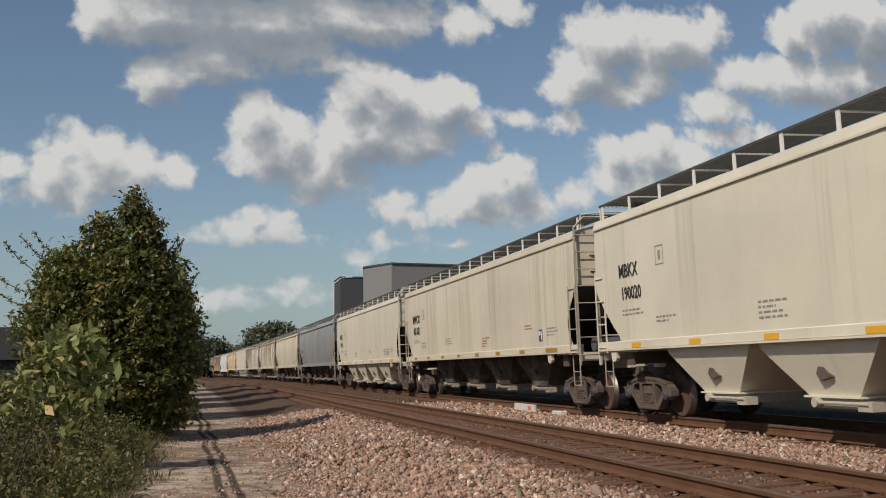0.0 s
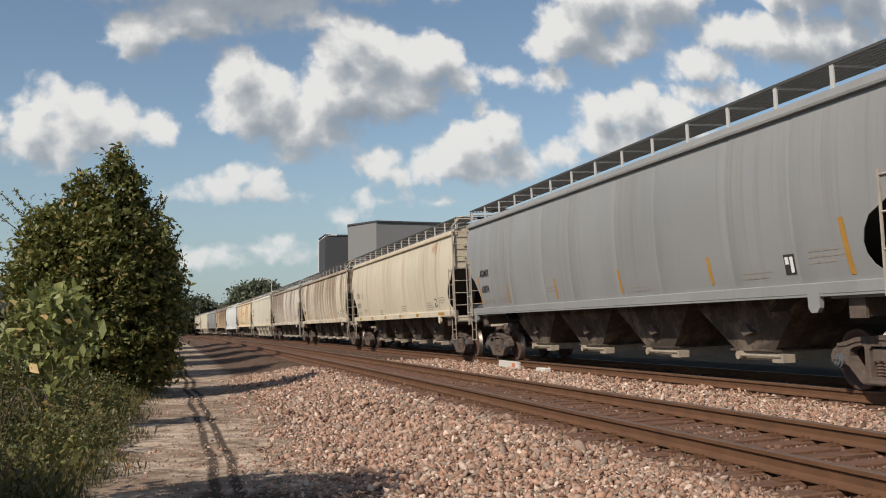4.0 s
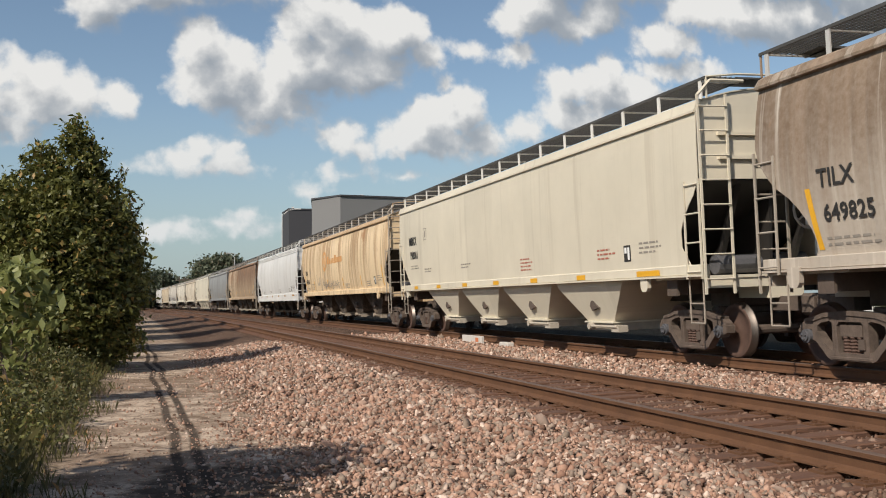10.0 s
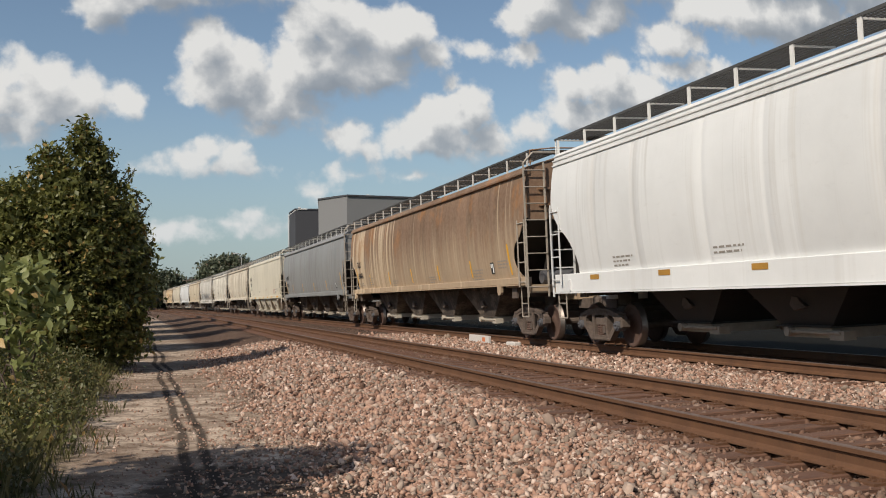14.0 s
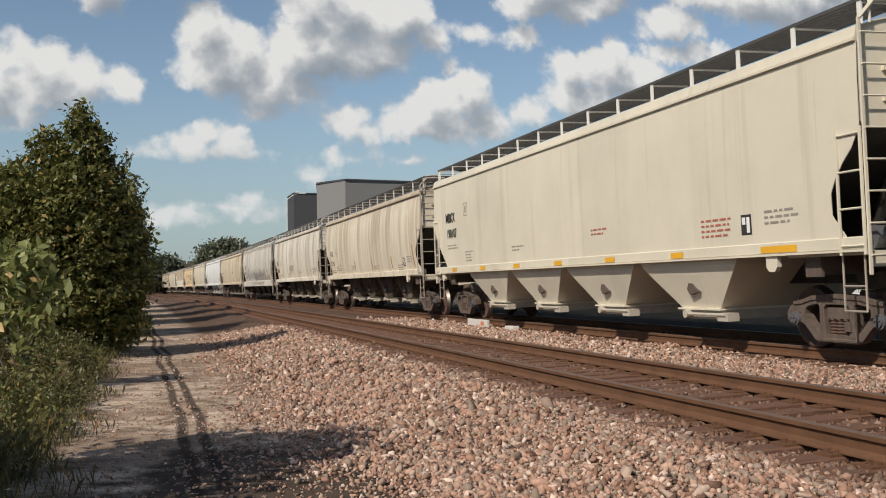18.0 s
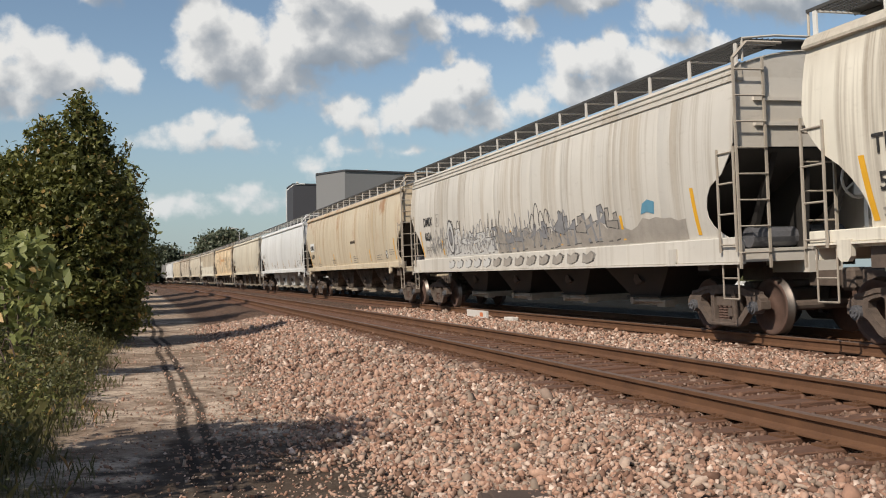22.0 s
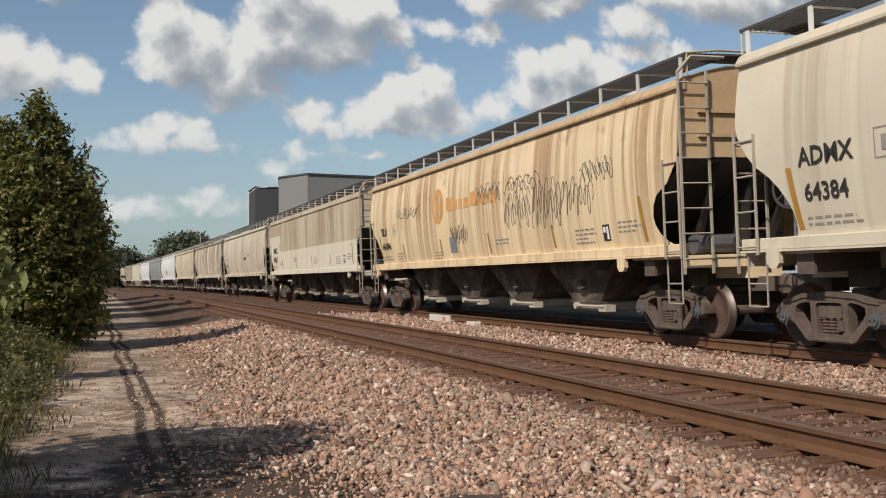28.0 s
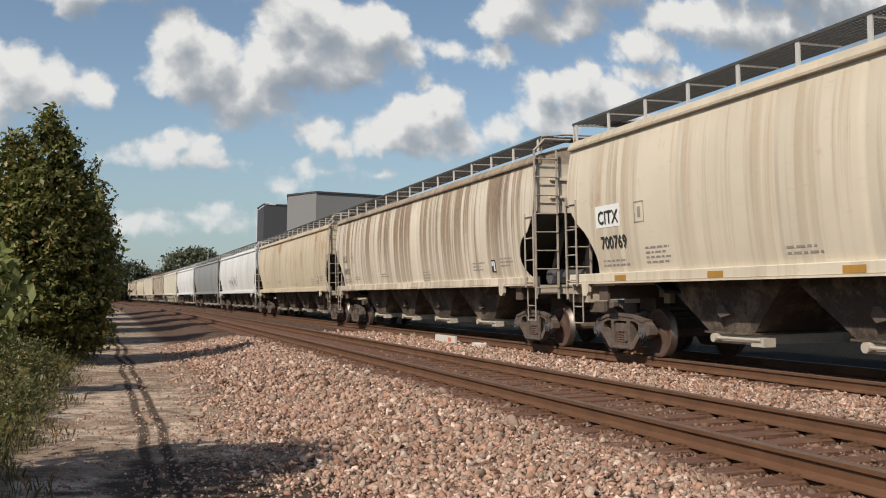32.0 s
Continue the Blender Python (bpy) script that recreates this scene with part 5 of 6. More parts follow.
def build_train():
    g = SLOTS
    c = add_car(g[0], g[1], "flat", "paint_cream_clean", "clean cream covered hopper car with four discharge hoppers", None, "gate_pale", "white_paint")
    marks(c, "MBKX", "190020"); reflectors(c, "reflector_yellow", 7); stencils(c, 1, True)
    c = add_car(g[1], g[2], "flatdark", "paint_cream_dusty", "cream covered hopper car with grimy dark underside", "hopper_brown", "gate_paint", "white_paint")
    marks(c, "MWCX", "481182", 0.46, y=c[2] / 2 - 2.3); reflectors(c, "reflector_brown", 8); stencils(c, 2, True)
    c = add_car(g[2], g[3], "flat", "paint_cream_clean", "clean cream covered hopper car with four cream hoppers", None, "gate_pale", "white_paint")
    marks(c, "MBKX", "190014"); reflectors(c, "reflector_yellow", 7); stencils(c, 3, True)
    c = add_car(g[3], g[4], "round", "paint_grey", "plain grey covered hopper car with rounded sides", "hopper_brown", "gate_paint", "galvanised")
    marks(c, "ADMX", "63874", 0.30); reflectors(c, "reflector_brown", 5, upright=True); stencils(c, 4)
    c = add_car(g[4], g[5], "round", "paint_beige_runs", "beige covered hopper car with a rust stain near the roof", "hopper_brown", "gate_paint", "galvanised")
    marks(c, "CITX", "702051", 0.35, mat="letter_faded"); reflectors(c, "reflector_brown", 6); stencils(c, 5)
    c = add_car(g[5], g[6], "round", "paint_streaked", "cream covered hopper car with heavy brown dirt streaks", "hopper_brown", "gate_pale")
    marks(c, "TILX", "650288", 0.35); reflectors(c, "reflector_yellow", 5, upright=True); stencils(c, 6)
    c = add_car(g[6], g[7], "round", "paint_streaked_pale", "pale covered hopper car heavily streaked with brown grime", "hopper_brown", "gate_pale")
    marks(c, "TILX", "649825", 0.35); reflectors(c, "reflector_yellow", 5, upright=True); stencils(c, 7, True)
    c = add_car(g[7], g[8], "flat", "paint_cream_clean", "clean pale cream covered hopper car with four hoppers", None, "gate_pale", "white_paint")
    marks(c, "MBKX", "190061"); reflectors(c, "reflector_yellow", 7); stencils(c, 8, True)
    c = add_car(g[8], g[9], "round", "paint_yellow_tan", "yellowish tan covered hopper car with an orange emblem", "hopper_brown", "gate_paint")
    marks(c, "TILX", "642265", 0.35); reflectors(c, "reflector_yellow", 5, upright=True); stencils(c, 9); emblem(c)
    scribble(c[0], "round", 5.4, 1.66, 2.4, 0.85, 41, "spray_grey", 0.022, 3)
    for k in range(3):
        scribble(c[0], "round", 3.4 - 1.3 * k, 1.68, 1.2, 0.42, 42 + k, "spray_grey", 0.012, 6)
    c = add_car(g[9], g[10], "ribbed", "paint_white", "plain white covered hopper car with ribbed eaves", "black_steel", "gate_paint", "white_paint")
    stencils(c, 10); reflectors(c, "reflector_brown", 6)
    c = add_car(g[10], g[11], "round", "paint_rust_brown", "rusty brown streaked covered hopper car", "hopper_brown", "gate_pale")
    marks(c, "TILX", "640691", 0.35); reflectors(c, "reflector_yellow", 6, upright=True); stencils(c, 11)
    c = add_car(g[11], g[12], "round", "paint_grey", "plain grey covered hopper car with white gates", "hopper_brown", "gate_pale", "galvanised")
    marks(c, "ADMX", "63183", 0.35); reflectors(c, "reflector_yellow", 5, upright=True); stencils(c, 12)
    c = add_car(g[12], g[13], "flat", "paint_cream_clean", "clean pale cream covered hopper car with yellow reflectors", None, "gate_pale", "white_paint")
    marks(c, "MBKX", "190107"); reflectors(c, "reflector_yellow", 7); stencils(c, 13, True)
    c = add_car(g[13], g[14], "round", "paint_streaked_grey", "shorter cream covered hopper car with grey-brown streaks", "hopper_brown", "gate_pale")
    marks(c, "TILX", "55758", 0.35, mat="letter_faded"); reflectors(c, "reflector_brown", 5, upright=True); stencils(c, 14)
    c = add_car(g[14], g[15], "round", "paint_white_runs", "shorter white covered hopper car with dark runs and scrawls", "hopper_brown", "gate_pale", "white_paint")
    marks(c, "TILX", "55846", 0.35); reflectors(c, "reflector_yellow", 5, upright=True); stencils(c, 15)
    scribble(c[0], "round", 2.2, 1.95, 1.7, 0.5, 5, "smear_brown", 0.014, 7)
    c = add_car(g[15], g[16], "ribbed", "paint_light_grey", "light grey covered hopper car covered with sprayed graffiti", "black_steel", "gate_paint")
    marks(c, "DMIX", "6031", 0.40, z=2.68, y=c[2] / 2 - 2.4); reflectors(c, "reflector_yellow", 6, upright=True); graffiti(c)
    c = add_car(g[16], g[17], "round", "paint_tan_rusty", "tan covered hopper car with rust patches near the roof", "hopper_brown", "gate_paint")
    decal("white_label", c[0], "round", c[2] / 2 - 2.05, 2.46, ((0, 1.25, 0, 0.44),), "label_white")
    marks(c, "ADMX", "636094", 0.35); reflectors(c, "reflector_yellow", 5, upright=True); stencils(c, 17)
    scribble(c[0], "round", -1.5, 2.55, 1.0, 0.10, 93, "smear_brown", 0.03, 10, "dirt_smear")
    c = add_car(g[17], g[18], "round", "paint_white", "bright white covered hopper car with white hoppers", "hopper_white", "gate_pale", "white_paint")
    marks(c, "ADMX", "64362", 0.35, mat="letter_faded"); reflectors(c, "reflector_brown", 7, upright=True); stencils(c, 18)
    c = add_car(g[18], g[19], "round", "paint_cream_dusty", "pale cream covered hopper car with black lettering", "hopper_brown", "gate_paint", "white_paint")
    marks(c, "ADMX", "64384", 0.35); reflectors(c, "reflector_brown", 4, upright=True); stencils(c, 19)
    c = add_car(g[19], g[20], "round", "paint_yellow_tan", "tan covered hopper car with an orange emblem and scrawls", "hopper_brown", "gate_pale")
    marks(c, "TILX", "641846", 0.35); reflectors(c, "reflector_brown", 5, upright=True); stencils(c, 20); emblem(c, 2.4)
    for k, (y, z, w, h) in enumerate(((6.4, 2.95, 2.2, 0.35), (-0.6, 2.9, 1.6, 0.5), (-2.4, 2.2, 1.5, 0.9), (-4.0, 2.1, 1.4, 1.1), (-5.4, 2.3, 1.4, 0.8), (-2.6, 3.0, 1.8, 0.4), (1.4, 2.0, 1.2, 0.5), (-6.4, 2.9, 1.2, 0.45))):
        scribble(c[0], "round", y, z, w, h, 30 + k, "spray_black", 0.009, 9 + k % 4)
    decal("grey_patch", c[0], "round", 1.6, 1.78, ((0, 0.55, 0, 0.42),), "spray_grey")
    c = add_car(g[20], g[21], "flatdark", "paint_grey_band", "grey-brown covered hopper car with a repainted pale lower band", "hopper_brown", "gate_paint", "post_paint")
    marks(c, "MWCX", "481012", 0.42, z=2.55); reflectors(c, "reflector_brown", 5, upright=True); stencils(c, 21)
    c = add_car(g[21], g[22], "round", "paint_beige_smudged", "beige covered hopper car with a white lettered label", "hopper_brown", "gate_pale", "galvanised")
    decal("white_label", c[0], "round", c[2] / 2 - 2.05, 2.46, ((0, 0.95, 0, 0.42),), "label_white")
    marks(c, "CITX", "700769", 0.35); reflectors(c, "reflector_brown", 6); stencils(c, 22)
    scribble(c[0], "round", -1.0, 2.48, 0.95, 0.16, 91, "smear_brown", 0.035, 12, "dirt_smear")
    scribble(c[0], "round", -2.8, 2.68, 0.42, 0.10, 92, "smear_brown", 0.03, 6, "dirt_smear")
    c = add_car(g[22], g[23], "round", "paint_streaked", "cream covered hopper car streaked with dark grime", "hopper_brown", "gate_pale")
    marks(c, "TILX", "640122", 0.35, mat="letter_faded"); stencils(c, 23)
    c = add_car(g[23], g[24], "round", "paint_tan_rusty", "tan covered hopper car with faded paint", "hopper_brown", "gate_paint")
    stencils(c, 24)
    c = add_car(g[24], g[25], "round", "paint_white", "white covered hopper car with dark scrawls", "hopper_brown", "gate_paint")
    scribble(c[0], "round", 4, 1.9, 5, 0.8, 77, "spray_black", 0.03, 8)
    u = g[25]
    far = (("round", "paint_grey"), ("round", "paint_white"), ("flat", "paint_cream_clean"), ("round", "paint_streaked_brown"), ("flat", "paint_cream_dusty"), ("round", "paint_beige_runs"), ("round", "paint_streaked"), ("round", "paint_white_runs"), ("flat", "paint_cream_dusty"), ("round", "paint_tan_rusty"), ("round", "paint_grey"), ("round", "paint_cream_dusty"))
    for kind, pt in far:
        add_car(u, u + 22.2, kind, pt, "distant " + pt.replace("paint_", "").replace("_", " ") + " covered hopper car", None if kind == "flat" else "hopper_brown")
        u += 22.2


def emblem(c, y=3.0):
    """An orange sun disc with a row of plain orange blocks."""
    car, kind, length = c
    z = 3.1
    blob(car, kind, y, z, ring(0.50), "logo_orange", "emblem_disc", 0.006)
    blob(car, kind, y, z, ring(0.34), "paint_yellow_tan", "emblem_ring", 0.008)
    blob(car, kind, y, z, ring(0.19), "logo_orange", "emblem_core", 0.010)
    dims, x = [], 0.72
    for w, h in ((0.34, 0.46), (0.26, 0.32), (0.20, 0.32), (0.26, 0.32), (0.34, 0.46), (0.26, 0.32), (0.26, 0.32), (0.26, 0.32)):
        dims.append((x, x + w * 1.25, -0.18, -0.18 + h * 0.8))
        x += w * 1.25 + 0.13
    tagged(decal("emblem_blocks", car, kind, y, z, dims, "logo_orange", "row of plain orange blocks"), kind="stuff")


def graffiti(c):
    """Sprayed letter shapes: pale strokes with dark edges, grey shading, and scrawls on the sill."""
    car, kind, length = c
    rnd = random.Random(9)
    # a hazy grey ground with a ragged top, sprayed under the letters
    for y0, n, mat in ((5.9, 18, "spray_silver"), (1.3, 38, "spray_haze")):
        vs, fs = [], []
        for k in range(n + 1):
            top = 0.50 + 0.30 * noise.noise(Vector((k * 0.37, y0, 0))) + rnd.uniform(-0.1, 0.1)
            for q in range(4):
                zz = 1.625 + top * q / 3
                vs.append((-(side_x(kind, zz) + 0.005), y0 - k * 0.25, zz))
        for k in range(n):
            for q in range(3):
                fs.append((4 * k + q, 4 * k + 4 + q, 4 * k + 5 + q, 4 * k + 1 + q))
        raw("graffiti_ground", vs, fs, mat, car)
    x = 5.6
    for i in range(22):
        w, h = rnd.uniform(0.34, 0.56), rnd.uniform(0.45, 0.74)
        z0 = 1.64 + rnd.uniform(0.0, 0.12)
        lean = rnd.uniform(-0.2, 0.25)
        t = 0.13
        strokes = [[(0, 0), (t, 0), (t + lean, h), (lean, h)]]
        strokes.append([(0.0, h * 0.45), (w, h * rnd.uniform(0.3, 0.9)), (w, h * rnd.uniform(0.25, 0.8) + 0.14), (0.0, h * 0.6)])
        if i % 2:
            strokes.append([(w - t, 0), (w, 0.02), (w + lean * 0.8, h * rnd.uniform(0.6, 1.0)), (w - t + lean * 0.8, h * 0.8)])
        else:
            strokes.append([(lean, h), (w * 0.7, h * 1.05), (w, h * 0.75), (w * 0.6, h * 0.86)])
        for s in strokes:
            cx, cz = sum(p[0] for p in s) / 4, sum(p[1] for p in s) / 4
            big = [(cx + (p[0] - cx) * 1.10 + math.copysign(0.018, p[0] - cx), cz + (p[1] - cz) * 1.04 + math.copysign(0.018, p[1] - cz)) for p in s]
            blob(car, kind, x, z0, big, "spray_black", "graffiti_outline", 0.006)
            blob(car, kind, x, z0, s, "spray_silver" if i < 8 else ("spray_grey" if i % 3 else "spray_haze"), "graffiti_fill", 0.008)
        x -= w + 0.06
    for r0, mat, off in ((0.46, "spray_black", 0.0095), (0.40, "spray_silver", 0.0105), (0.24, "spray_black", 0.0115), (0.17, "spray_grey", 0.0125)):
        blob(car, kind, 5.3, 2.22, [(0.75 * a, 1.15 * b) for a, b in ring(r0)], mat, "graffiti_ring", off)
    for k in range(14):
        scribble(car, kind, 8.2 - k * 0.75, 1.66 + 0.1 * (k % 3), 1.5, 0.42, 160 + k, ("spray_haze", "spray_grey")[k % 2], 0.016, 6)
    for k in range(10):
        scribble(car, kind, 7.6 - k * 1.1, 1.75 + 0.12 * (k % 3), 1.2, 0.75, 60 + k, ("spray_grey", "spray_grey", "spray_black")[k % 3], 0.014, 4)
    for k in range(13):
        y = 5.6 - k * 0.8
        pts = [(0, 0), (0.22, -0.03), (0.5, 0.02), (0.62, 0.16), (0.4, 0.22), (0.2, 0.14), (0.05, 0.2)]
        o = 0.095
        for mat, s, dz in (("spray_black", 1.12, -0.01), ("spray_silver" if k < 5 else "spray_haze", 0.96, 0.004)):
            raw("graffiti_fill", [(-(1.49 + o + (0.004 if s < 1 else 0.0)), y - px * s, 1.30 + dz + pz * s) for px, pz in pts], [tuple(range(7))], mat, car)
    blob(car, kind, -length / 2 + 3.9, 2.15, [(0, 0), (0.25, 0.03), (0.5, -0.02), (0.55, 0.2), (0.3, 0.26), (0.1, 0.2)], "spray_blue", "graffiti_tag")


build_train()

# ---- plants ----


def leaf_cloud(name, pts, size, mat, parent=None, label="", seed=0, jitter=0.35, out=None):
    """Many folded leaves at the points as one mesh; each leaf is two triangles pairs bent along its rib."""
    rng = np.random.default_rng(seed)
    n = len(pts)
    s = size * rng.uniform(1 - jitter, 1 + jitter, n)
    base = np.array([(0, -0.55, 0), (0.30, 0.0, 0.07), (0, 0.6, -0.06), (-0.30, 0.0, 0.07), (0, 0.0, 0.0)])
    a, b, c = rng.uniform(0, 2 * np.pi, n), rng.normal(0, 0.7, n), rng.normal(0, 0.7, n)
    ca, sa, cb, sb, cc, sc = np.cos(a), np.sin(a), np.cos(b), np.sin(b), np.cos(c), np.sin(c)
    R_ = np.stack([ca * cc - sa * sb * sc, -sa * cb, ca * sc + sa * sb * cc, sa * cc + ca * sb * sc, ca * cb, sa * sc - ca * sb * cc, -cb * sc, sb, cb * cc], 1).reshape(n, 3, 3)
    V = np.einsum("nij,kj->nki", R_, base) * s[:, None, None] + pts[:, None, :]
    tri = np.array([(0, 1, 4), (1, 2, 4), (2, 3, 4), (3, 0, 4)])
    F = tri[None] + (np.arange(n) * 5)[:, None, None]
    V, F = V.reshape(-1, 3), F.reshape(-1, 3)
    me = bpy.data.meshes.new(name)
    me.vertices.add(len(V))
    me.vertices.foreach_set("co", V.ravel())
    me.loops.add(F.size)
    me.loops.foreach_set("vertex_index", F.ravel())
    me.polygons.add(len(F))
    me.polygons.foreach_set("loop_start", np.arange(0, F.size, 3))
    me.update(calc_edges=True)
    return link_mesh(name, me, mat, parent, label)


def crown_points(rng, lobes, per, clump=0.22, shell=0.55):
    """Leaf points in small clumps spread through a set of ellipsoids, thicker near their skin."""
    P = []
    for x, y, z, rx, ry, rz in lobes:
        k = max(6, int(per * (rx * ry * rz) ** (2 / 3)))
        d = rng.normal(size=(k, 3))
        d /= np.linalg.norm(d, axis=1)[:, None]
        r = shell + (1.08 - shell) * rng.random(k) ** 0.7
        c = d * r[:, None] * np.array((rx, ry, rz)) + np.array((x, y, z))
        for q in c:
            m = rng.integers(9, 20)
            P.append(q + rng.normal(0, clump, (m, 3)) * np.array((1, 1, 0.7)))
    return np.concatenate(P)


def make_tree(name, label, x, y, height, lobes, per, leaf, mat, seed, clump=0.2, trunk_r=0.12, sprigs=()):
    z0 = ground_z(x, y) - 0.05
    t = root(name, label, "tree", m=pose(x, y, z0))
    rng = np.random.default_rng(seed)
    rnd = random.Random(seed)
    bm = bmesh.new()
    p = Vector((0, 0, 0))
    h = height * 0.62
    prev, r = p, trunk_r
    for i in range(5):
        nx = prev + Vector((rnd.uniform(-0.1, 0.1), rnd.uniform(-0.1, 0.1), h / 5))
        tube(bm, prev, nx, r, 8, r * 0.82)
        prev, r = nx, r * 0.82
    part("trunk", bm, "bark", t, smooth=True)
    for lx, ly, lz, rx, ry, rz in lobes[: 14]:
        bm = bmesh.new()
        a = Vector((0, 0, min(h * 0.9, max(0.4, lz * 0.55))))
        b = Vector((lx, ly, lz))
        mid = a.lerp(b, 0.5) + Vector((0, 0, 0.12 * (b - a).length))
        tube(bm, a, mid, trunk_r * 0.45, 6, trunk_r * 0.3)
        tube(bm, mid, b, trunk_r * 0.3, 6, trunk_r * 0.1)
        part("limb", bm, "bark", t)
    P = crown_points(rng, lobes, per, clump)
    tips = []
    for (ax, ay, az), (bx, by, bz) in sprigs:
        # a bowed twig with leaves thinning to its tip
        a, b = np.array((ax, ay, az)), np.array((bx, by, bz))
        bow = np.array((0, 0, -0.16 * np.linalg.norm(b - a)))
        twig = [tuple((1 - u) * a + u * b + 4 * u * (1 - u) * bow) for u in (0, 0.25, 0.5, 0.75, 1)]
        part("twig", tubes(0.012, twig), "bark", t)
        tt = rng.random(120)[:, None] ** 1.2
        tips.append((1 - tt) * a + tt * b + 4 * tt * (1 - tt) * bow + rng.normal(0, 1, (120, 3)) * (0.11 - 0.085 * tt))
    leaf_cloud("crown", P, leaf, mat, t, "", seed, 0.5)
    if tips:
        leaf_cloud("sprig_leaves", np.concatenate(tips), leaf * 0.62, mat, t, "", seed + 1)
    return t


# the tree beside the path
TREE_LOBES = ((0.40, 0.0, 4.75, 0.62, 0.7, 0.9), (-0.75, 0.1, 3.9, 0.95, 0.9, 0.9), (0.75, 0.0, 3.8, 0.95, 0.9, 1.0), (0.0, -0.3, 3.6, 1.0, 0.9, 1.0), (1.25, 0.1, 2.8, 0.75, 0.8, 0.95), (-1.1, 0.0, 2.9, 0.9, 0.9, 0.9), (0.2, -0.5, 2.6, 1.2, 0.9, 1.0), (1.35, 0.1, 1.8, 0.7, 0.8, 0.85), (-0.9, -0.2, 1.9, 1.0, 0.9, 0.9), (0.3, -0.6, 1.5, 1.2, 0.8, 0.8), (1.1, 0.0, 0.9, 0.8, 0.8, 0.7), (0.42, 0.0, 5.65, 0.26, 0.3, 0.48), (0.85, 0.1, 4.95, 0.3, 0.3, 0.5), (-0.25, 0.0, 4.95, 0.4, 0.4, 0.5))
SPRIGS = [((-1.1, -0.1, 3.9), (-2.5, -0.2, 4.75)), ((-1.2, 0, 3.6), (-2.9, 0, 4.15)), ((-1.2, 0, 3.3), (-2.6, -0.1, 3.55)), ((-1.3, 0, 3.2), (-2.35, 0, 3.0)), ((-0.9, 0, 4.3), (-1.9, 0, 5.05)), ((-0.9, 0, 4.2), (-2.2, 0.1, 4.95)), ((0.9, 0, 4.3), (1.5, 0, 5.0)), ((0.7, 0, 4.5), (1.05, 0, 5.1)), ((1.2, 0, 3.9), (1.7, 0, 4.4)), ((0.42, 0, 5.7), (0.40, 0, 6.15)), ((0.7, 0, 5.2), (0.85, 0, 5.75)), ((-0.3, 0, 5.1), (-0.4, 0, 5.55)), ((-0.6, 0, 4.8), (-0.8, 0, 5.2)), ((1.2, 0, 4.4), (1.62, 0, 4.95)), ((1.5, 0, 3.6), (2.0, 0, 4.1)), ((1.5, 0, 2.6), (2.1, 0, 3.0))]
make_tree("roadside_tree", "dense dark green broadleaf tree beside the path", -2.15, 25.0, 5.6, TREE_LOBES, 330, 0.125, "leaf_tree", 3, 0.12, 0.13, SPRIGS)


def round_tree(name, label, x, y, height, width, per, leaf, mat, seed):
    rnd = random.Random(seed)
    lobes = []
    for i in range(11):
        a = i * 2.4
        f = i / 11
        rr = width * (0.38 if f < 0.6 else 0.22)
        lobes.append((rr * math.cos(a), rr * math.sin(a), height * (0.32 + 0.52 * f), width * rnd.uniform(0.22, 0.34), width * rnd.uniform(0.22, 0.34), height * rnd.uniform(0.12, 0.2)))
    return make_tree(name, label, x, y, height, lobes, per, leaf, mat, seed, leaf * 1.3, 0.02 * height + 0.04)


for i, (x, y, h, w_) in enumerate(((-3.3, 7.0, 5.6, 2.2), (-3.2, 36.0, 6.0, 4.5), (-3.4, 47.0, 7.5, 5.0), (-3.6, 58.0, 8.0, 5.5), (-4.2, 72.0, 9.0, 6.0), (-5.0, 90.0, 9.5, 7.0))):
    round_tree("trackside_tree", "broadleaf tree in the row beside the track", x, y, h, w_, 60 if i else 90, 0.22 if i else 0.16, "leaf_tree", 40 + i)

# ---- far things ----


def make_building():
    b = root("grey_building", "large flat-roofed grey industrial building behind the train", "building")
    d = 230.0
    part("tower", boxes((41.0, 49.2, d + 70, d + 84, -1.0, 29.9), (40.8, 49.4, d + 69.8, d + 84.2, 29.9, 30.3)), "building_dark", b, "dark grey windowless tower")
    bm = bmesh.new()
    prism(bm, [(38.2, d + 8), (43.4, d - 2), (75.0, d + 2), (75.0, d + 40), (43.6, d + 40)], "z", -1.0, 26.4)
    part("hall", bm, "building_grey", b, "grey windowless hall")
    bm = bmesh.new()
    prism(bm, [(38.0, d + 7.8), (43.4, d - 2.3), (75.2, d + 1.8), (75.2, d + 40), (43.4, d + 40)], "z", 26.4, 26.8)
    part("roof_edge", bm, "building_dark", b)
    part("roof_vent", boxes((49.5, 50.3, d + 4, d + 5, 26.8, 27.6), (51.0, 51.6, d + 4, d + 5, 26.8, 27.4)), "white_paint", b)
    part("roof_vent", boxes((42.3, 42.9, d + 72, d + 73, 30.3, 31.0)), "white_paint", b)


make_building()


def lamp_post(x, y, h, arm):
    t = root("street_lamp", "tall grey street lamp behind the train", "street lamp", m=pose(x, y, -0.6))
    bm = bmesh.new()
    tube(bm, (0, 0, 0), (0, 0, h), 0.10, 8, 0.06)
    part("pole", bm, "galvanised", t)
    bm = bmesh.new()
    tube(bm, (0, 0, h - 0.1), (arm * 0.5, 0, h + 0.55), 0.045, 6)
    tube(bm, (arm * 0.5, 0, h + 0.55), (arm, 0, h + 0.7), 0.045, 6)
    part("arm", bm, "galvanised", t)
    part("lantern", boxes((arm - 0.1, arm + 0.7, -0.15, 0.15, h + 0.62, h + 0.80), bev=0.04), "galvanised", t)


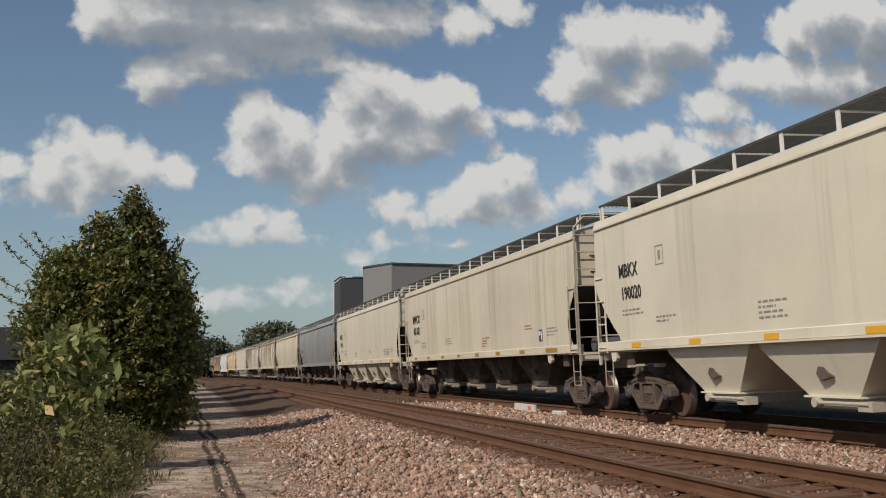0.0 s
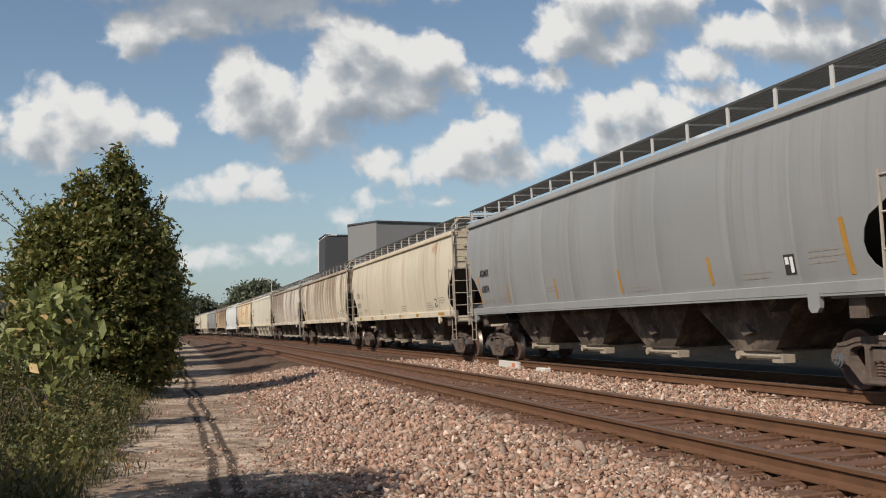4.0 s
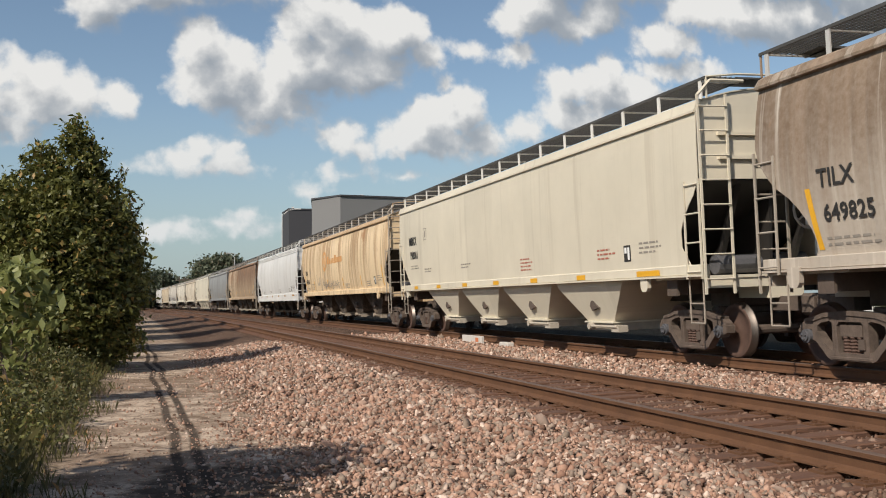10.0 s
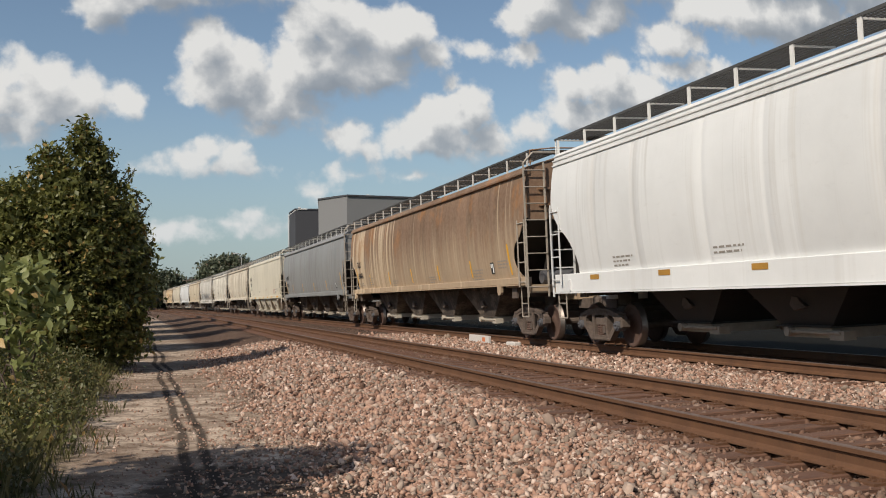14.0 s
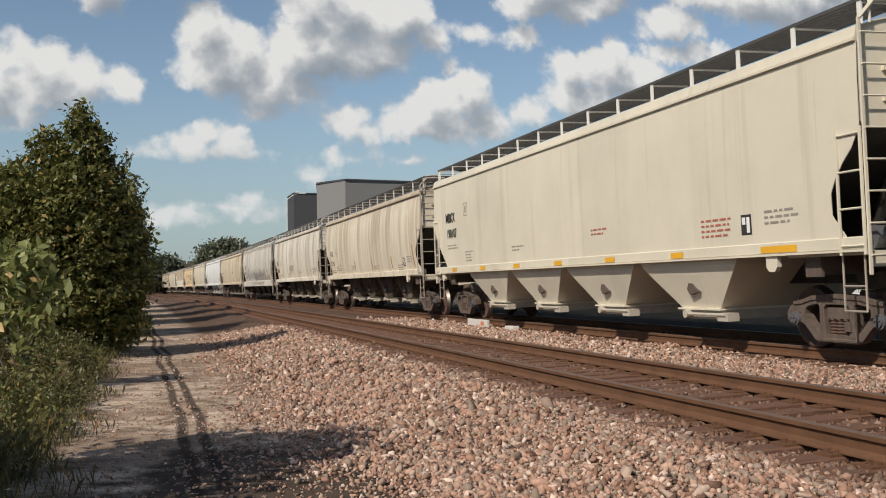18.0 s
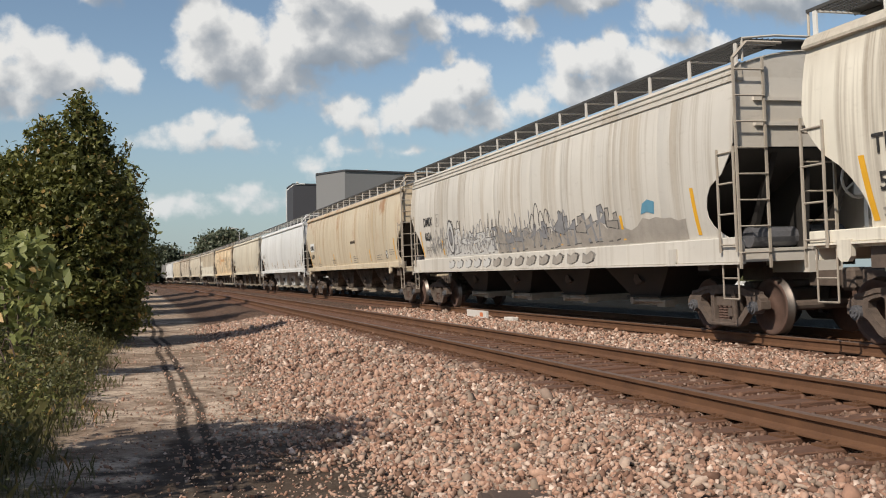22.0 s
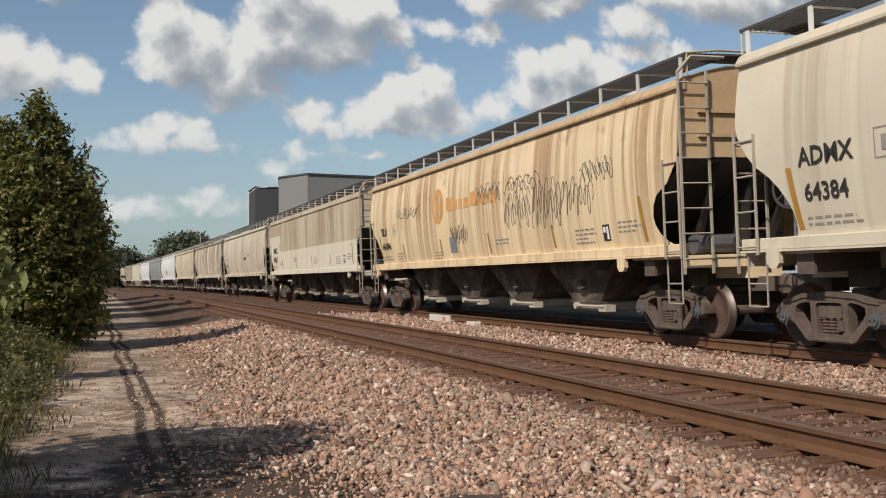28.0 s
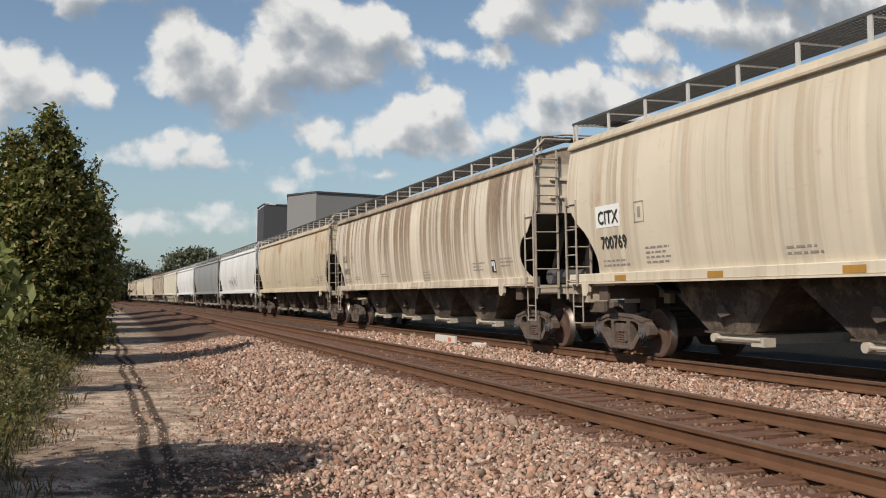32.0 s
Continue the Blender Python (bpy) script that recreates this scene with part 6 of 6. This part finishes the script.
lamp_post(15.6, 120.0, 12.6, 1.6)
lamp_post(15.2, 185.0, 10.4, -1.4)
for x, y, h in ((5.9, 205.0, 7.2), (7.8, 230.0, 8.0)):
    t = root("utility_pole", "distant wooden utility pole", "utility pole", m=pose(x, y, -0.6))
    bm = bmesh.new()
    tube(bm, (0, 0, 0), (0, 0, h), 0.16, 7, 0.11)
    part("pole", bm, "bark", t)
    part("crossarm", boxes((-0.9, 0.9, -0.06, 0.06, h - 0.7, h - 0.5)), "bark", t)
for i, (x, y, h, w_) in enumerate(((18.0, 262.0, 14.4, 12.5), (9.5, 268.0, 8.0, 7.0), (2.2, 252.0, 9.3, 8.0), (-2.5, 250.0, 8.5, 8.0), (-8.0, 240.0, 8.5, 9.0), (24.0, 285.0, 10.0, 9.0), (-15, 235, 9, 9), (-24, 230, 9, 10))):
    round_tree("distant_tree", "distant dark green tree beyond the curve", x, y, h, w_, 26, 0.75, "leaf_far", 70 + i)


def make_small():
    b = root("marker_board", "small white board with orange paint beside the rail", "board", m=pose(bend(9.25, 27.4), 27.4, ground_z(9.25, 27.4), 0, 0, 0))
    part("panel", boxes((-0.04, 0.04, -0.9, 0.9, 0.0, 0.22), bev=0.008), "concrete_white", b)
    part("paint_mark", boxes((-0.044, -0.041, -0.62, -0.35, 0.05, 0.17)), "orange_paint", b)
    part("foot", boxes((-0.05, 0.25, -0.85, -0.75, -0.05, 0.03), (-0.05, 0.25, 0.75, 0.85, -0.05, 0.03)), "concrete_white", b)
    c = root("marker_block", "small pale concrete block beside the rail", "block", m=pose(bend(9.25, 24.6), 24.6, ground_z(9.25, 24.6)))
    part("block", boxes((-0.1, 0.1, -0.32, 0.32, 0.0, 0.12), bev=0.02), "concrete_white", c)
    p = root("timber_plank", "old weathered plank lying on the ballast", "plank", m=pose(2.36, 6.2, ground_z(2.36, 6.2) - 0.005, 3, -4, 84))
    part("board", boxes((-0.13, 0.13, -0.27, 0.20, 0.0, 0.055), (-0.10, 0.08, 0.20, 0.28, 0.0, 0.05), (-0.13, -0.02, -0.31, -0.27, 0.0, 0.05), bev=0.012), "plank_wood", p)
    f = root("picket_fence", "white picket fence beyond the train", "fence", m=pose(41.0, 40.0, -0.62))
    pm = boxes((-0.012, 0.012, -0.045, 0.045, 0.0, 1.15))
    me = bpy.data.meshes.new("picket")
    pm.to_mesh(me)
    pm.free()
    me.materials.append(MATS["white_paint"])
    for i in range(170):
        link_mesh("picket", me, None, f, m=pose(0, i * 0.16, 0.05))
    for z in (0.25, 0.9):
        part("fence_rail", boxes((0.012, 0.05, -0.05, 27.2, z, z + 0.08)), "white_paint", f)
    h = root("dark_shed", "low dark shed behind the bushes", "shed", m=pose(-9.6, 62.0, -0.5))
    part("wall", boxes((-6, 1.4, 0, 8, 0, 2.5)), "asphalt_shed", h)
    bm = bmesh.new()
    prism(bm, [(-6.4, 2.5), (1.8, 2.5), (1.1, 3.6), (-0.6, 4.4), (-6.4, 4.4)], "y", -0.4, 8.4)
    part("roof", bm, "asphalt_shed", h)


make_small()


def make_weeds():
    rng = np.random.default_rng(21)
    # light green big-leaved bush
    b = root("leafy_bush", "bright green large-leaved bush in front of the tree", "bush", m=pose(-2.15, 17.0, ground_z(-2.15, 17.0)))
    P = crown_points(rng, ((0.0, 0, 2.0, 0.42, 0.45, 0.55), (-0.25, 0.1, 1.4, 0.5, 0.45, 0.65), (0.35, -0.1, 1.6, 0.35, 0.4, 0.45), (-0.1, -0.1, 0.8, 0.4, 0.4, 0.5)), 52, 0.15)
    leaf_cloud("foliage", P, 0.20, "leaf_bright", b, seed=5)
    part("stem", tubes(0.02, [(0, 0, 0), (0.1, 0, 2.1)], [(0, 0, 0), (-0.2, 0.1, 1.5)], [(0, 0, 0), (0.35, -0.1, 1.0)]), "bark", b)
    # weeds along the path
    rnd = random.Random(8)
    for i in range(26):
        y = 6.2 + i * 0.85 + rnd.uniform(-0.2, 0.2)
        for j in range(2):
            x = -1.65 - 1.1 * j + rnd.uniform(-0.35, 0.2)
            hgt = rnd.uniform(0.5, 0.95) + 0.35 * j
            w_ = root("weed_clump", "tangled green and brown roadside weeds", "weeds", "weeds along the path", m=pose(x, y, ground_z(x, y)))
            P = crown_points(rng, ((0, 0, hgt * 0.45, 0.55, 0.5, hgt * 0.5), (0.2, 0.1, hgt * 0.25, 0.5, 0.5, hgt * 0.3)), 130, 0.11)
            leaf_cloud("foliage", P, 0.056, rnd.choice(("leaf_olive", "leaf_olive", "leaf_tree", "weed_dry")), w_, seed=100 + 2 * i + j)
    for i, (x, y, s) in enumerate(((-5.2, 14, 1.9), (-4.4, 19, 2.3), (-5.5, 24, 2.6), (-4.0, 31, 2.2), (-7.0, 20, 2.2), (-7.5, 30, 2.4), (-1.0, 31, 1.2), (-1.3, 28.0, 1.3), (-3.9, 12.0, 1.5), (-9.5, 27, 2.0))):
        w_ = root("shrub", "dense dark green shrub beside the path", "shrub", m=pose(x, y, ground_z(x, y)))
        P = crown_points(rng, ((0, 0, s * 0.4, s * 0.55, s * 0.5, s * 0.45), (0.3 * s, 0.1, s * 0.3, s * 0.4, s * 0.4, s * 0.35), (-0.3 * s, 0, s * 0.5, s * 0.4, s * 0.4, s * 0.35)), 85, 0.14)
        leaf_cloud("foliage", P, 0.12, "leaf_olive" if i % 3 == 0 else "leaf_tree", w_, seed=200 + i)
    # dead arching stems among the weeds
    for i in range(16):
        x, y = -1.9 - 1.0 * rnd.random(), 9.0 + 4.5 * rnd.random()
        st = root("dead_stem", "bare brown arching stem among the weeds", "plant stem", "dead stems in the weeds", m=pose(x, y, ground_z(x, y)))
        a, h, r = rnd.uniform(0, 6.28), rnd.uniform(0.5, 1.1), rnd.uniform(0.3, 0.9)
        pts = [(r * u * math.cos(a), r * u * math.sin(a), h * math.sin(u * 2.3)) for u in (0, 0.2, 0.4, 0.6, 0.8, 1.0)]
        part("stem", tubes(0.009, pts), "plank_wood", st)
    # grass blades
    n = 8000
    x = rng.uniform(-3.2, -0.65, n)
    y = 5.0 + 27 * rng.random(n) ** 1.4
    x = x + 0.25 * np.sin(y * 1.7) - 0.05
    L = rng.uniform(0.12, 0.5, n) * np.clip((-0.5 - x) / 1.0, 0.35, 1.0)
    z = np.array([ground_z(a, b_) for a, b_ in zip(x, y)])
    a = rng.uniform(0, 2 * np.pi, n)
    lean = rng.uniform(0.1, 0.7, n) * L
    wd = 0.004
    V = np.zeros((n, 4, 3))
    V[:, 0] = np.stack([x - wd * np.sin(a), y + wd * np.cos(a), z - 0.02], 1)
    V[:, 1] = np.stack([x + wd * np.sin(a), y - wd * np.cos(a), z - 0.02], 1)
    V[:, 2] = np.stack([x + 0.4 * lean * np.cos(a), y + 0.4 * lean * np.sin(a), z + 0.65 * L], 1)
    V[:, 3] = np.stack([x + lean * np.cos(a), y + lean * np.sin(a), z + L], 1)
    F = (np.array([(0, 1, 2), (0, 2, 3), (1, 2, 3)])[None, :2] + (np.arange(n) * 4)[:, None, None]).reshape(-1, 3)
    ob = raw("grass", V.reshape(-1, 3), F, "weed_dry")
    tagged(ob, "dry yellowish grass along the edge of the path", "grass", kind="stuff")


make_weeds()


# ---- what moves ----


def motions():
    for car, u in CARS:
        walk(car, [(t, car_pose(u, t)) for t in range(33)])
    # every wheel rolls without slip; all turn alike, so they share one keyed turn
    steps = 32 * FPS
    wheels = [w for car, u in CARS for w in car.children_recursive if w.name.startswith("wheel")]
    walk(wheels[0], [(32 * i / steps, pose(0, 0, 0, math.degrees(travel(32 * i / steps) / 0.457))) for i in range(steps + 1)])
    keys = wheels[0].animation_data
    for w in wheels[1:]:
        w.rotation_mode = "QUATERNION"
        turning = w.animation_data_create()
        turning.action = keys.action
        turning.action_slot = keys.action_slot


motions()
